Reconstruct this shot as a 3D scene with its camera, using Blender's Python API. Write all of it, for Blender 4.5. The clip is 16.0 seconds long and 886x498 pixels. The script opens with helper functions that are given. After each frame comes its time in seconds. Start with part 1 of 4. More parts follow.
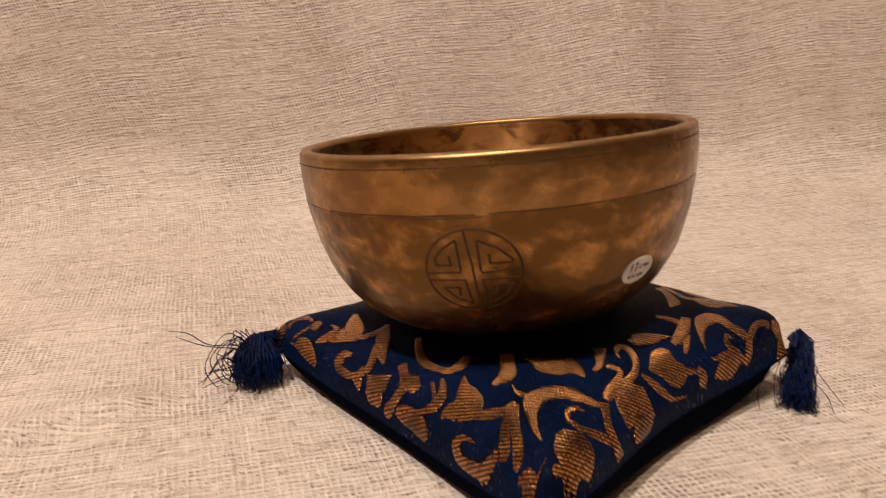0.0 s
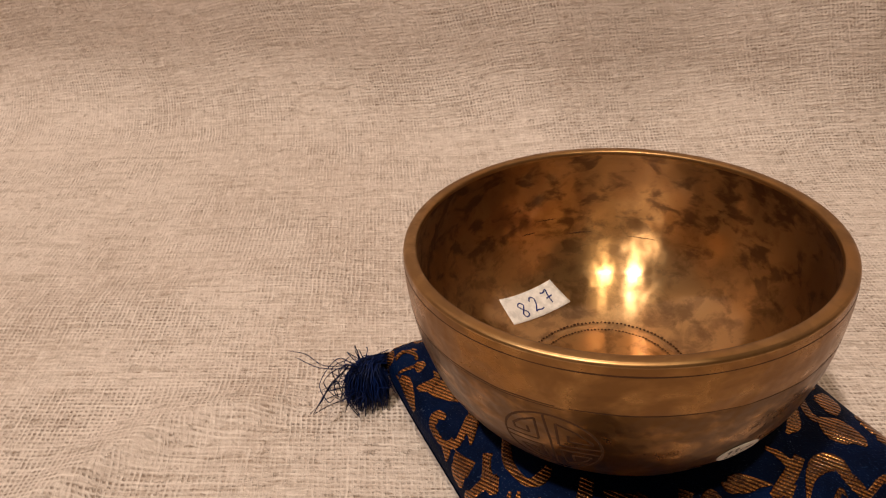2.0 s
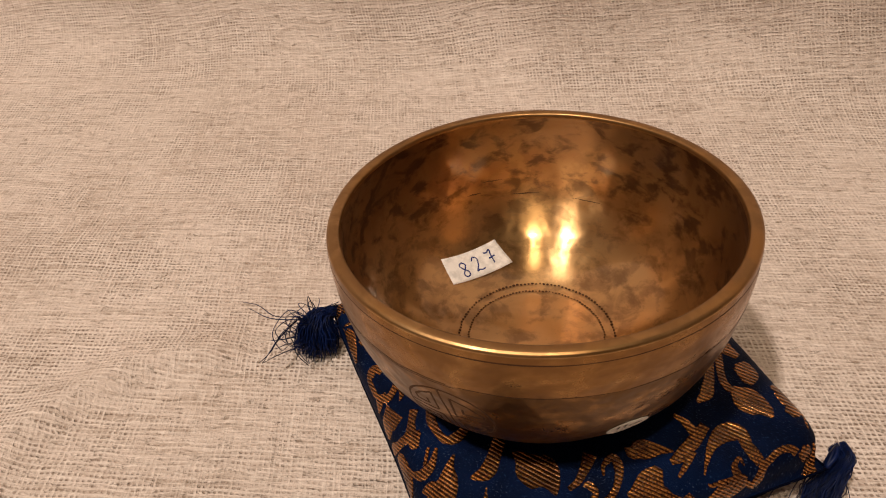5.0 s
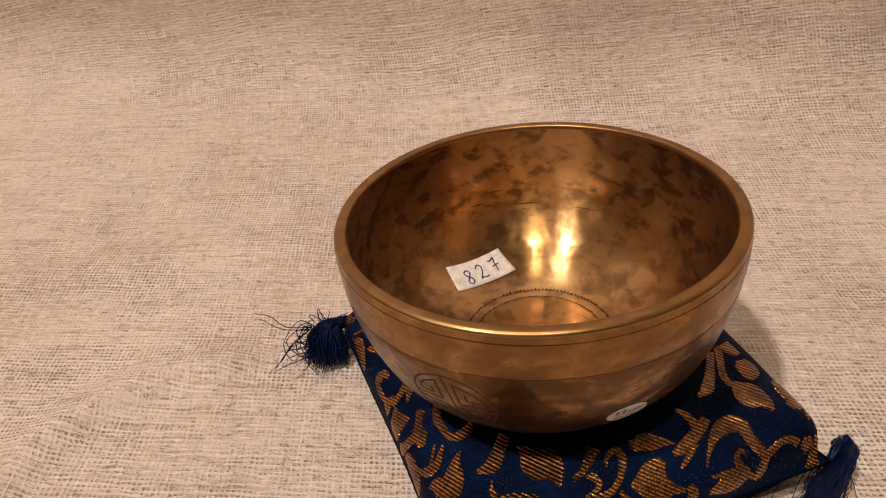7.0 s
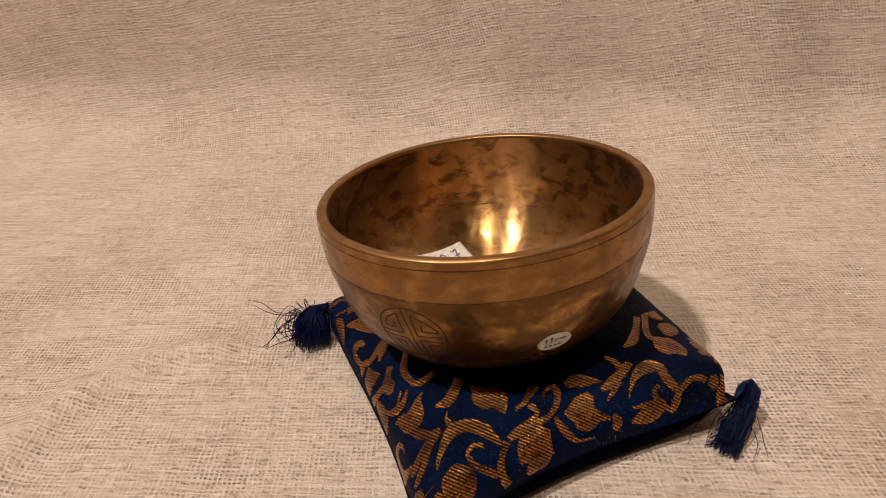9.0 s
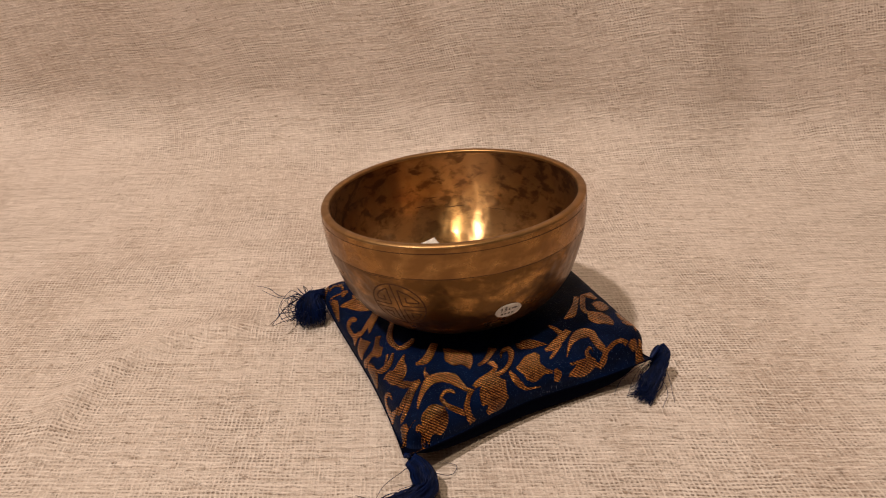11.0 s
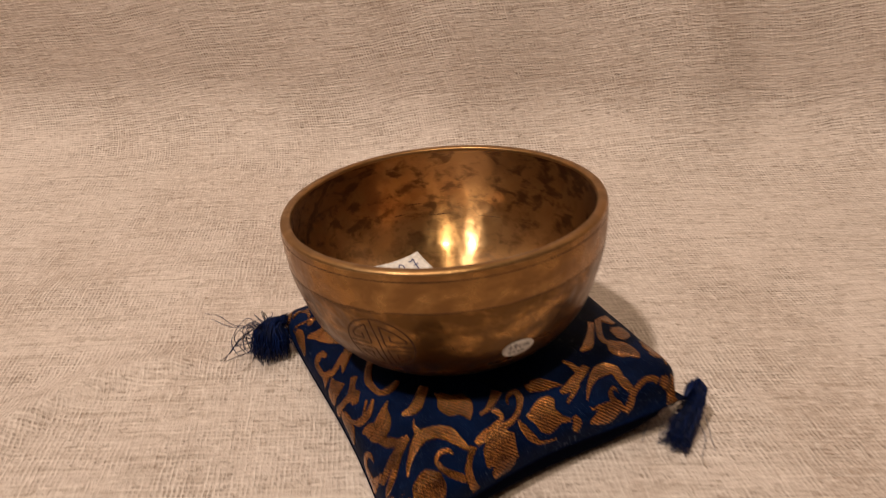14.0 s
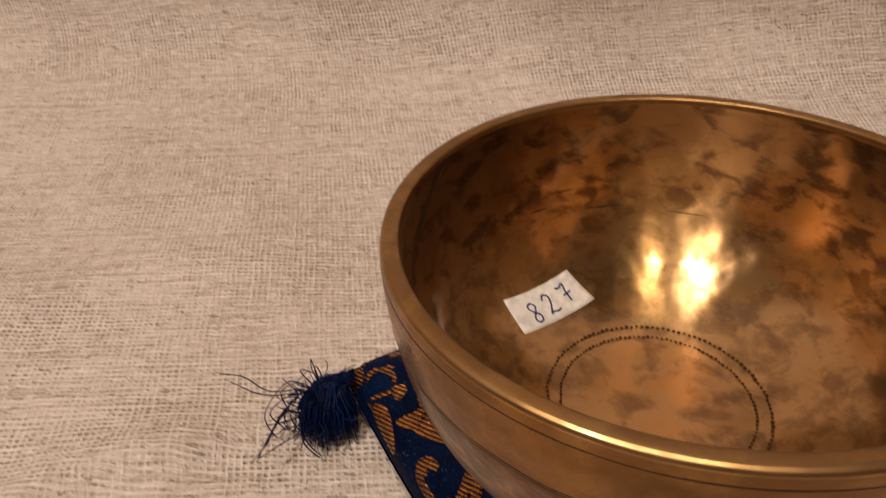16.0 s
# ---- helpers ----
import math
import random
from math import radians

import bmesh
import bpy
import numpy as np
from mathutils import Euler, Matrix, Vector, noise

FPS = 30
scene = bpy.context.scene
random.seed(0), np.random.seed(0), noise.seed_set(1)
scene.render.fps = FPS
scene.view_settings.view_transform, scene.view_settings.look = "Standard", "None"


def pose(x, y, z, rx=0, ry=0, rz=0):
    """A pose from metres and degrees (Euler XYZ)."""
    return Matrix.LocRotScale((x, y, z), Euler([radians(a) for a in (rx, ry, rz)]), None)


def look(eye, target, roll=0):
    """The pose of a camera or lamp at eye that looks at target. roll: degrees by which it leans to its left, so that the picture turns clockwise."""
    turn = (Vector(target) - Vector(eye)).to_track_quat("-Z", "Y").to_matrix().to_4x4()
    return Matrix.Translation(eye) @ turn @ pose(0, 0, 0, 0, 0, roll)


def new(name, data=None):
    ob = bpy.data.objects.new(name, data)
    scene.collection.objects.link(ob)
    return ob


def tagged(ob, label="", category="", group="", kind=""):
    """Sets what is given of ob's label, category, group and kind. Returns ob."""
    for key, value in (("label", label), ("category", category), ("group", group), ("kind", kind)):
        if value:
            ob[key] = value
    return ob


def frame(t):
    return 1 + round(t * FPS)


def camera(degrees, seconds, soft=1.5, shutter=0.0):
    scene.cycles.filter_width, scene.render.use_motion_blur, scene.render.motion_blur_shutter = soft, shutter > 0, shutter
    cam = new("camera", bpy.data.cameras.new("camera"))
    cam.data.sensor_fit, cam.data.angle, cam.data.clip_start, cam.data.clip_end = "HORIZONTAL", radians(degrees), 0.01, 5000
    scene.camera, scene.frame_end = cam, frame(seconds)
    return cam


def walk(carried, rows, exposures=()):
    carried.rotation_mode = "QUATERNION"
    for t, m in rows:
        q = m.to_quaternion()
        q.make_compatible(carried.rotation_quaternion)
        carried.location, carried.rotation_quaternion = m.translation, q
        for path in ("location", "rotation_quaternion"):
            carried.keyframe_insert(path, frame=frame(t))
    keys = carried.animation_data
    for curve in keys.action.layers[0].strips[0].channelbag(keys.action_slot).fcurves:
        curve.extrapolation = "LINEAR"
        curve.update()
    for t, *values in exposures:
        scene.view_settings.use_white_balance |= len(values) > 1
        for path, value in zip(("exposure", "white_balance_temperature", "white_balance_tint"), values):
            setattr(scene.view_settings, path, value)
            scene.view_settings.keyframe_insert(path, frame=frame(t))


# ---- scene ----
cam = camera(66.03, 16.0, soft=1.1, shutter=0.5)
PATH = [
    (0, -0.0202, -0.2326, 0.1179, 73.83, 1.03, -0.92),
    (0.5, -0.0191, -0.2186, 0.1393, 70.95, 1.05, 2.11),
    (1, -0.0156, -0.2031, 0.165, 67.23, 1.13, 5.19),
    (1.5, -0.0095, -0.1924, 0.1875, 61.83, 1.01, 9.98),
    (2, -0.0048, -0.1841, 0.2, 56.98, 1.29, 14.28),
    (2.5, 0.0009, -0.175, 0.2071, 52.64, 0.92, 16.12),
    (3, 0.0107, -0.1717, 0.2153, 49.55, 1.17, 16.99),
    (3.5, 0.0175, -0.1683, 0.2243, 48.53, 1.35, 16.83),
    (6, 0.0259, -0.1741, 0.212, 51.7, 2.26, 16.91),
    (6.5, 0.0258, -0.179, 0.2114, 52.69, 2.7, 16.79),
    (7, 0.033, -0.1836, 0.2116, 53.45, 3.19, 17.17),
    (7.5, 0.0387, -0.195, 0.2055, 58.16, 3.36, 17.33),
    (8, 0.0514, -0.2087, 0.1987, 60.08, 3.52, 17.28),
    (8.5, 0.0576, -0.2215, 0.2, 60.02, 3.47, 16.95),
    (11, 0.0773, -0.299, 0.2305, 60.78, 1.96, 14.46),
    (11.5, 0.0806, -0.305, 0.2362, 60.76, 1.44, 13.44),
    (12, 0.0835, -0.3109, 0.2385, 60.51, 0.93, 12.37),
    (12.5, 0.084, -0.3127, 0.2378, 60.38, 0.67, 12.19),
    (13, 0.0774, -0.3049, 0.2331, 60.64, 0.21, 11.92),
    (13.5, 0.0682, -0.2826, 0.2199, 60.5, 0.79, 11.72),
    (14, 0.0532, -0.244, 0.2089, 60.37, 1.34, 11.62),
    (14.5, 0.0241, -0.1938, 0.2013, 59.56, 1.7, 12.49),
    (15, -0.0078, -0.1557, 0.1862, 57.81, 1.59, 12.31),
    (15.5, -0.0264, -0.1333, 0.1786, 56.32, 1.3, 12.19),
    (16, -0.0294, -0.1248, 0.1726, 52.25, -0.19, 10.54),
]
EXPOSURES = [(0.0, 0.23), (1.0, 0.12), (2.0, -0.05), (11.0, -0.05), (12.5, 0.0), (14.5, -0.1), (16.0, -0.25)]
walk(cam, [(t, pose(*row)) for t, *row in PATH], EXPOSURES)

# World, lamps and exposure: two warm ceiling lamps in a plain room
world = bpy.data.worlds.new("world")
scene.world = world
world.use_nodes = True
world.node_tree.nodes["Background"].inputs[0].default_value = (1.0, 0.8, 0.6, 1)
world.node_tree.nodes["Background"].inputs[1].default_value = 0.01


def area_lamp(name, eye, target, size, watts, colour):
    data = bpy.data.lights.new(name, "AREA")
    data.shape, data.size, data.energy, data.color = "DISK", size, watts, colour
    ob = new(name, data)
    ob.matrix_world = look(eye, target)
    return ob


area_lamp("ceiling_lamp_white", (-0.675, -0.915, 2.295), (0, 0, 0), 0.12, 44.0, (1.0, 0.85, 0.735))
area_lamp("ceiling_lamp_warm", (0.075, -0.84, 2.325), (0, 0, 0), 0.075, 18.0, (1.0, 0.80, 0.57))


# Materials
class Tree:
    """Short hand for building a node material."""

    def __init__(self, name):
        self.mat = bpy.data.materials.new(name)
        self.mat.use_nodes = True
        self.tree = self.mat.node_tree
        self.out = self.tree.nodes["Principled BSDF"]

    def node(self, kind, settings=None, **links):
        n = self.tree.nodes.new(kind)
        settings = settings or {}
        if "operation" in settings:
            n.operation = settings["operation"]
        if "interpolation_type" in settings:
            n.interpolation_type = settings["interpolation_type"]
        if "data_type" in settings:
            n.data_type = settings["data_type"]
        if "uv_map" in settings:
            n.uv_map = settings["uv_map"]
        for key, value in links.items():
            socket = n.inputs[int(key[1:])] if key[0] == "i" and key[1:].isdigit() else n.inputs[key.replace("_", " ")]
            self.put(socket, value)
        return n

    def put(self, socket, value):
        if isinstance(value, bpy.types.NodeSocket):
            self.tree.links.new(value, socket)
        elif isinstance(value, (tuple, list)) and len(value) == 3 and socket.type == "RGBA":
            socket.default_value = (*value, 1)
        else:
            socket.default_value = value

    def math(self, op, a, b=0.0, c=0.0):
        n = self.node("ShaderNodeMath", {"operation": op}, i0=a, i1=b)
        if op == "MULTIPLY_ADD":
            self.put(n.inputs[2], c)
        return n.outputs[0]

    def ramp(self, value, low, high):
        n = self.node("ShaderNodeMapRange", {"interpolation_type": "SMOOTHSTEP"}, i0=value, i1=low, i2=high)
        return n.outputs[0]

    def mix(self, fac, a, b):
        n = self.node("ShaderNodeMix", {"data_type": "RGBA"})
        self.put(n.inputs[0], fac)
        self.put(n.inputs[6], a)
        self.put(n.inputs[7], b)
        return n.outputs[2]

    def noise(self, vector, scale, detail=3.0, rough=0.55, distortion=0.0):
        n = self.node("ShaderNodeTexNoise", None, Vector=vector, Scale=scale, Detail=detail, Roughness=rough, Distortion=distortion)
        return n.outputs[0]

    def stretch(self, vector, sx, sy, sz):
        return self.node("ShaderNodeMapping", None, Vector=vector, Scale=(sx, sy, sz)).outputs[0]

    def bump(self, height, strength, distance):
        return self.node("ShaderNodeBump", None, Height=height, Strength=strength, Distance=distance).outputs[0]

    def end(self, **values):
        for key, value in values.items():
            self.put(self.out.inputs[key.replace("_", " ")], value)
        return self.mat


def linen():
    """Loose plain weave: pale uneven warp lines, slubby weft rows, small gaps in patches."""
    t = Tree("linen")
    uv = t.node("ShaderNodeUVMap", {"uv_map": "sheet"}).outputs[0]
    warp = t.node("ShaderNodeTexNoise", None, Vector=uv, Scale=6.0, Detail=2.0).outputs[1]
    small = t.node("ShaderNodeTexNoise", None, Vector=t.stretch(uv, 1.0, 2.2, 1), Scale=90.0, Detail=3.0).outputs[1]
    bend = t.node("ShaderNodeVectorMath", {"operation": "MULTIPLY_ADD"}, i0=warp, i1=(0.007, 0.006, 0), i2=uv).outputs[0]
    bend = t.node("ShaderNodeVectorMath", {"operation": "MULTIPLY_ADD"}, i0=small, i1=(0.0016, 0.0022, 0), i2=bend).outputs[0]
    xyz = t.node("ShaderNodeSeparateXYZ", None, i0=bend)
    across = t.math("SINE", t.math("MULTIPLY", xyz.outputs[0], 2 * math.pi / 0.0022))
    along = t.math("SINE", t.math("MULTIPLY", xyz.outputs[1], 2 * math.pi / 0.0021))
    patch = t.noise(t.stretch(uv, 11, 24, 1), 1.0, 7, 0.72)
    loose = t.ramp(patch, 0.42, 0.64)
    rows = t.noise(t.stretch(bend, 20, 330, 1), 1.0, 5, 0.7)
    slub = t.noise(t.stretch(bend, 140, 560, 1), 1.0, 3, 0.65)
    fine = t.noise(t.stretch(bend, 150, 1100, 1), 1.0, 3, 0.65)
    cross = t.noise(t.stretch(bend, 900, 90, 1), 1.0, 3, 0.65)
    cloud = t.noise(uv, 6.0, 5, 0.65)
    colour = t.mix(t.ramp(cloud, 0.3, 0.7), (0.60, 0.505, 0.445), (0.71, 0.605, 0.545))
    tone = t.noise(t.stretch(uv, 9.0, 4.0, 1), 1.0, 6, 0.6)
    colour = t.mix(t.math("MULTIPLY", t.ramp(tone, 0.46, 0.72), 0.55), colour, (0.39, 0.28, 0.215))
    colour = t.mix(t.math("MULTIPLY", t.ramp(rows, 0.46, 0.64), 0.64), colour, (0.40, 0.31, 0.25))
    colour = t.mix(t.math("MULTIPLY", t.ramp(fine, 0.5, 0.64), 0.72), colour, (0.86, 0.76, 0.69))
    colour = t.mix(t.math("MULTIPLY", t.ramp(cross, 0.5, 0.64), 0.40), colour, (0.85, 0.75, 0.68))
    dash = t.math("MULTIPLY", t.ramp(slub, 0.57, 0.68), t.ramp(cross, 0.58, 0.42))
    colour = t.mix(t.math("MULTIPLY", dash, 0.76), colour, (0.37, 0.262, 0.187))
    pale = t.math("MULTIPLY", t.ramp(across, 0.1, -0.8), t.ramp(t.noise(t.stretch(bend, 500, 26, 1), 1.0, 3, 0.6), 0.40, 0.60))
    colour = t.mix(t.math("MULTIPLY", t.math("MULTIPLY", pale, t.math("MULTIPLY_ADD", loose, 0.85, 0.2)), 0.40), colour, (0.90, 0.80, 0.73))
    weft = t.math("MULTIPLY", t.ramp(along, 0.1, -0.8), t.ramp(t.noise(t.stretch(bend, 34, 420, 1), 1.0, 3, 0.6), 0.42, 0.60))
    colour = t.mix(t.math("MULTIPLY", weft, 0.42), colour, (0.89, 0.79, 0.72))
    hole = t.math("MULTIPLY", t.ramp(across, -0.5, 0.5), t.ramp(along, 0.0, 0.9))
    gap = t.math("MULTIPLY", hole, t.math("MULTIPLY", t.math("MULTIPLY_ADD", loose, 0.85, 0.22), t.ramp(t.noise(t.stretch(uv, 260, 420, 1), 1.0, 3, 0.65), 0.36, 0.60)))
    colour = t.mix(t.math("MULTIPLY", gap, 0.78), colour, (0.33, 0.228, 0.16))
    height = t.math("ADD", t.math("MULTIPLY", rows, 0.8), t.math("MULTIPLY", fine, 0.7))
    height = t.math("ADD", height, t.math("MULTIPLY", cross, 0.55))
    height = t.math("SUBTRACT", height, t.math("MULTIPLY", t.math("ADD", gap, t.math("MULTIPLY", dash, 0.5)), 1.0))
    height = t.math("ADD", height, t.math("MULTIPLY", t.noise(uv, 34.0, 3, 0.6), 0.6))
    return t.end(Base_Color=colour, Roughness=0.95, Normal=t.bump(height, 0.9, 0.0012), Specular_IOR_Level=0.15)


def bowl_metal(name, gold, stain, amount, rough, hammer, line, crisp=0.16):
    t = Tree(name)
    at = t.node("ShaderNodeTexCoord").outputs[3]
    big = t.noise(t.stretch(at, 1.0, 1.0, 1.5), 42.0, 4, 0.6, 0.4)
    blot = t.noise(t.stretch(at, 1.0, 1.0, 1.6), 105.0, 3, 0.55, 0.4)
    speck = t.noise(at, 420.0, 3, 0.6)
    mask = t.math("ADD", t.math("MULTIPLY", big, 0.55), t.math("MULTIPLY", blot, 0.45))
    mask = t.ramp(mask, 0.60 - amount, 0.60 - amount + crisp)
    warm = t.mix(t.ramp(t.noise(at, 22.0, 3, 0.6), 0.3, 0.7), gold, tuple(c * k for c, k in zip(gold, (0.78, 0.66, 0.5))))
    colour = t.mix(t.math("MULTIPLY", t.math("SUBTRACT", 1.0, mask), 0.85), warm, stain)
    colour = t.mix(t.math("MULTIPLY", t.ramp(speck, 0.62, 0.75), 0.3), colour, stain)
    xyz = t.node("ShaderNodeSeparateXYZ", None, i0=at)
    lathe = t.noise(t.node("ShaderNodeCombineXYZ", None, i0=xyz.outputs[2], i1=0.0, i2=0.0).outputs[0], 2600.0, 2, 0.6)
    r = t.math("MULTIPLY_ADD", t.math("SUBTRACT", 1.0, mask), 0.13, rough)
    r = t.math("ADD", r, t.math("MULTIPLY", t.noise(at, 130.0, 3, 0.6), 0.06))
    height = t.math("ADD", t.math("MULTIPLY", t.noise(at, 95.0, 2, 0.5), hammer), t.math("MULTIPLY", lathe, line))
    height = t.math("ADD", height, t.math("MULTIPLY", speck, 0.02))
    return t.end(Base_Color=colour, Metallic=0.96, Roughness=r, Normal=t.bump(height, 0.6, 0.0016))


def bowl_inside():
    """Brushed round the axis, with dark hammer blotches and a rougher top; floor glow and upper shade are coloured in.
    """
    t = Tree("hammered_brass_inside")
    at = t.node("ShaderNodeTexCoord").outputs[3]
    xyz = t.node("ShaderNodeSeparateXYZ", None, i0=at)
    blot = t.noise(t.stretch(at, 1.0, 1.0, 1.9), 88.0, 4, 0.55, 0.5)
    big = t.noise(at, 26.0, 3, 0.55)
    speck = t.noise(at, 420.0, 3, 0.6)
    mottle = t.noise(t.stretch(at, 1.0, 1.0, 1.4), 120.0, 5, 0.62, 0.3)
    dark = t.ramp(t.math("ADD", t.math("MULTIPLY", blot, 0.8), t.math("MULTIPLY", mottle, 0.2)), 0.475, 0.605)
    # The floor's glow is put into the colour: paler gold, weaker blotches.
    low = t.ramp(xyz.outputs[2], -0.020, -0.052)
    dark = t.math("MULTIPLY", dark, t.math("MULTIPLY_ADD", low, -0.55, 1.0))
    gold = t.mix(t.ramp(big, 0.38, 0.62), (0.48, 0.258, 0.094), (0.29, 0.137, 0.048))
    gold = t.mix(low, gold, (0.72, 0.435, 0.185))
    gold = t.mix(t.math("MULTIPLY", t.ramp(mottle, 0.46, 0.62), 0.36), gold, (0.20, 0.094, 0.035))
    # Shade of the upper wall, put into the colour as a darker brown.
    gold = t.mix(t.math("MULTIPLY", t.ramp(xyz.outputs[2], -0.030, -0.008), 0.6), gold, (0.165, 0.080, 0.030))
    colour = t.mix(t.math("MULTIPLY", dark, 0.82), gold, (0.075, 0.031, 0.0125))
    colour = t.mix(t.math("MULTIPLY", t.ramp(speck, 0.64, 0.76), 0.25), colour, (0.14, 0.06, 0.025))
    rough_top = t.ramp(xyz.outputs[2], -0.034, -0.006)
    r = t.math("ADD", t.math("MULTIPLY_ADD", rough_top, 0.20, 0.28), t.math("MULTIPLY", dark, 0.08))
    height = t.math("ADD", t.math("MULTIPLY", t.noise(at, 80.0, 2, 0.5), 0.30), t.math("MULTIPLY", speck, 0.012))
    blow = t.node("ShaderNodeTexVoronoi", None, Vector=t.stretch(at, 1.0, 1.0, 0.8))
    blow.feature = "SMOOTH_F1"
    blow.inputs["Scale"].default_value, blow.inputs["Smoothness"].default_value = 62.0, 0.7
    height = t.math("ADD", height, t.math("MULTIPLY", t.math("POWER", blow.outputs[0], 2.0), 0.5))
    turned = t.noise(t.stretch(at, 0.0, 0.0, 1.0), 1700.0, 2, 0.6)
    height = t.math("ADD", height, t.math("MULTIPLY", turned, 0.02))
    axis = t.node("ShaderNodeTangent")
    axis.direction_type, axis.axis = "RADIAL", "Z"
    away = t.node("ShaderNodeVectorMath", {"operation": "LENGTH"}, i0=t.stretch(at, 1.0, 1.0, 0.0)).outputs[1]
    relief = t.bump(height, 0.6, 0.0016)
    return t.end(Base_Color=colour, Metallic=0.96, Roughness=r, Normal=relief, Anisotropic=t.math("MULTIPLY", t.ramp(away, 0.010, 0.036), 0.92), Anisotropic_Rotation=0.25,
                 Tangent=axis.outputs[0], Coat_Weight=t.math("MULTIPLY_ADD", rough_top, -0.8, 0.9), Coat_Roughness=0.10, Coat_Normal=relief)


def navy_satin():
    """Dark blue satin with a fine weave in which single floats glint."""
    t = Tree("navy_satin")
    at = t.node("ShaderNodeTexCoord").outputs[3]
    weave = t.noise(t.stretch(at, 1500, 2300, 600), 1.0, 2, 0.6)
    cloud = t.noise(at, 45.0, 4, 0.6)
    colour = t.mix(t.ramp(cloud, 0.3, 0.7), (0.0007, 0.0028, 0.0135), (0.0013, 0.0072, 0.035))
    colour = t.mix(t.math("MULTIPLY", t.ramp(weave, 0.60, 0.72), 0.5), colour, (0.02, 0.05, 0.13))
    glint = t.math("MULTIPLY", t.ramp(weave, 0.62, 0.72), t.ramp(t.noise(at, 110.0, 2, 0.5), 0.45, 0.62))
    return t.end(Base_Color=colour, Roughness=t.math("MULTIPLY_ADD", glint, -0.25, 0.58), Specular_IOR_Level=t.math("MULTIPLY_ADD", glint, 0.7, 0.04), Normal=t.bump(weave, 0.5, 0.0005))


def gold_thread():
    """Copper-gold twill: ribs across the cushion, made of short slanting floats with navy ground between them."""
    t = Tree("gold_thread")
    at = t.node("ShaderNodeTexCoord").outputs[3]
    xyz = t.node("ShaderNodeSeparateXYZ", None, i0=at)
    wander = t.math("MULTIPLY", t.noise(at, 150.0, 3, 0.65), 3.0)
    across = t.math("ADD", t.math("MULTIPLY", xyz.outputs[0], 0.27), t.math("ADD", t.math("MULTIPLY", xyz.outputs[1], 0.96), t.math("MULTIPLY", xyz.outputs[2], 0.8)))
    along = t.math("SUBTRACT", t.math("MULTIPLY", xyz.outputs[0], 0.80), t.math("MULTIPLY", xyz.outputs[1], 0.60))
    rib = t.math("SINE", t.math("ADD", wander, t.math("MULTIPLY", across, 2 * math.pi / 0.00142)))
    bead = t.math("SINE", t.math("ADD", t.math("MULTIPLY", wander, 1.3), t.math("MULTIPLY", along, 2 * math.pi / 0.00085)))
    frayed = t.noise(t.stretch(at, 1300, 900, 900), 1.0, 2, 0.6)
    dull = t.ramp(t.noise(at, 60.0, 3, 0.6), 0.40, 0.66)
    thread = t.mix(dull, (0.84, 0.37, 0.102), (0.24, 0.100, 0.033))
    colour = t.mix(t.ramp(rib, -0.7, 0.4), (0.060, 0.028, 0.018), thread)
    colour = t.mix(t.math("MULTIPLY", t.ramp(bead, 0.3, -0.8), 0.6), colour, (0.10, 0.045, 0.022))
    colour = t.mix(t.math("MULTIPLY", t.ramp(frayed, 0.52, 0.64), 0.72), colour, (0.03, 0.02, 0.025))
    height = t.math("ADD", rib, t.math("MULTIPLY", bead, 0.30))
    height = t.math("ADD", height, t.math("MULTIPLY", frayed, 0.25))
    height = t.math("ADD", height, t.math("MULTIPLY", t.noise(at, 120.0, 3, 0.6), 0.4))
    return t.end(Base_Color=colour, Metallic=0.97, Roughness=0.27, Normal=t.bump(height, 1.0, 0.00019))


def silk_thread():
    t = Tree("silk_thread")
    shade = t.node("ShaderNodeNewGeometry").outputs[8]
    colour = t.mix(shade, (0.0012, 0.0034, 0.018), (0.0034, 0.014, 0.080))
    return t.end(Base_Color=colour, Roughness=0.42, Specular_IOR_Level=0.13)


def plain(name, colour, rough, metal=0.0, grain=0.06, scale=300.0, shine=0.2):
    t = Tree(name)
    at = t.node("ShaderNodeTexCoord").outputs[3]
    n = t.noise(at, scale, 4, 0.6)
    dark = tuple(c * (1 - 4 * grain) for c in colour)
    return t.end(Base_Color=t.mix(t.ramp(n, 0.35, 0.65), dark, colour), Roughness=rough, Metallic=metal, Specular_IOR_Level=shine, Normal=t.bump(n, 0.15, 0.0003))


M_LINEN = linen()
M_OUTER = bowl_metal("hammered_brass", (0.53, 0.274, 0.087), (0.075, 0.037, 0.012), 0.135, 0.18, 1.1, 0.0, 0.26)
M_BAND = bowl_metal("turned_brass", (0.40, 0.220, 0.080), (0.20, 0.098, 0.034), 0.18, 0.20, 0.8, 0.02, 0.22)
M_LIP = bowl_metal("polished_rim", (0.53, 0.325, 0.145), (0.31, 0.17, 0.07), 0.16, 0.27, 0.25, 0.02)
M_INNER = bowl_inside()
M_GROOVE = plain("engraved_groove", (0.07, 0.029, 0.011), 0.7, 0.0)
M_PUNCH = plain("punch_mark", (0.085, 0.036, 0.014), 0.5, 0.4)
M_NAVY = navy_satin()
M_GOLD = gold_thread()
M_SILK = silk_thread()
# Darker navy: the shade under the cushion's edge is put into the colour.
M_UNDER = plain("shaded_navy", (0.0016, 0.0026, 0.0095), 0.95, scale=900.0, shine=0.01)
M_PAPER = plain("label_paper", (0.78, 0.74, 0.70), 0.7)
M_INK = plain("blue_ink", (0.03, 0.04, 0.16), 0.5)
M_BLACK_INK = plain("black_ink", (0.02, 0.016, 0.015), 0.5)
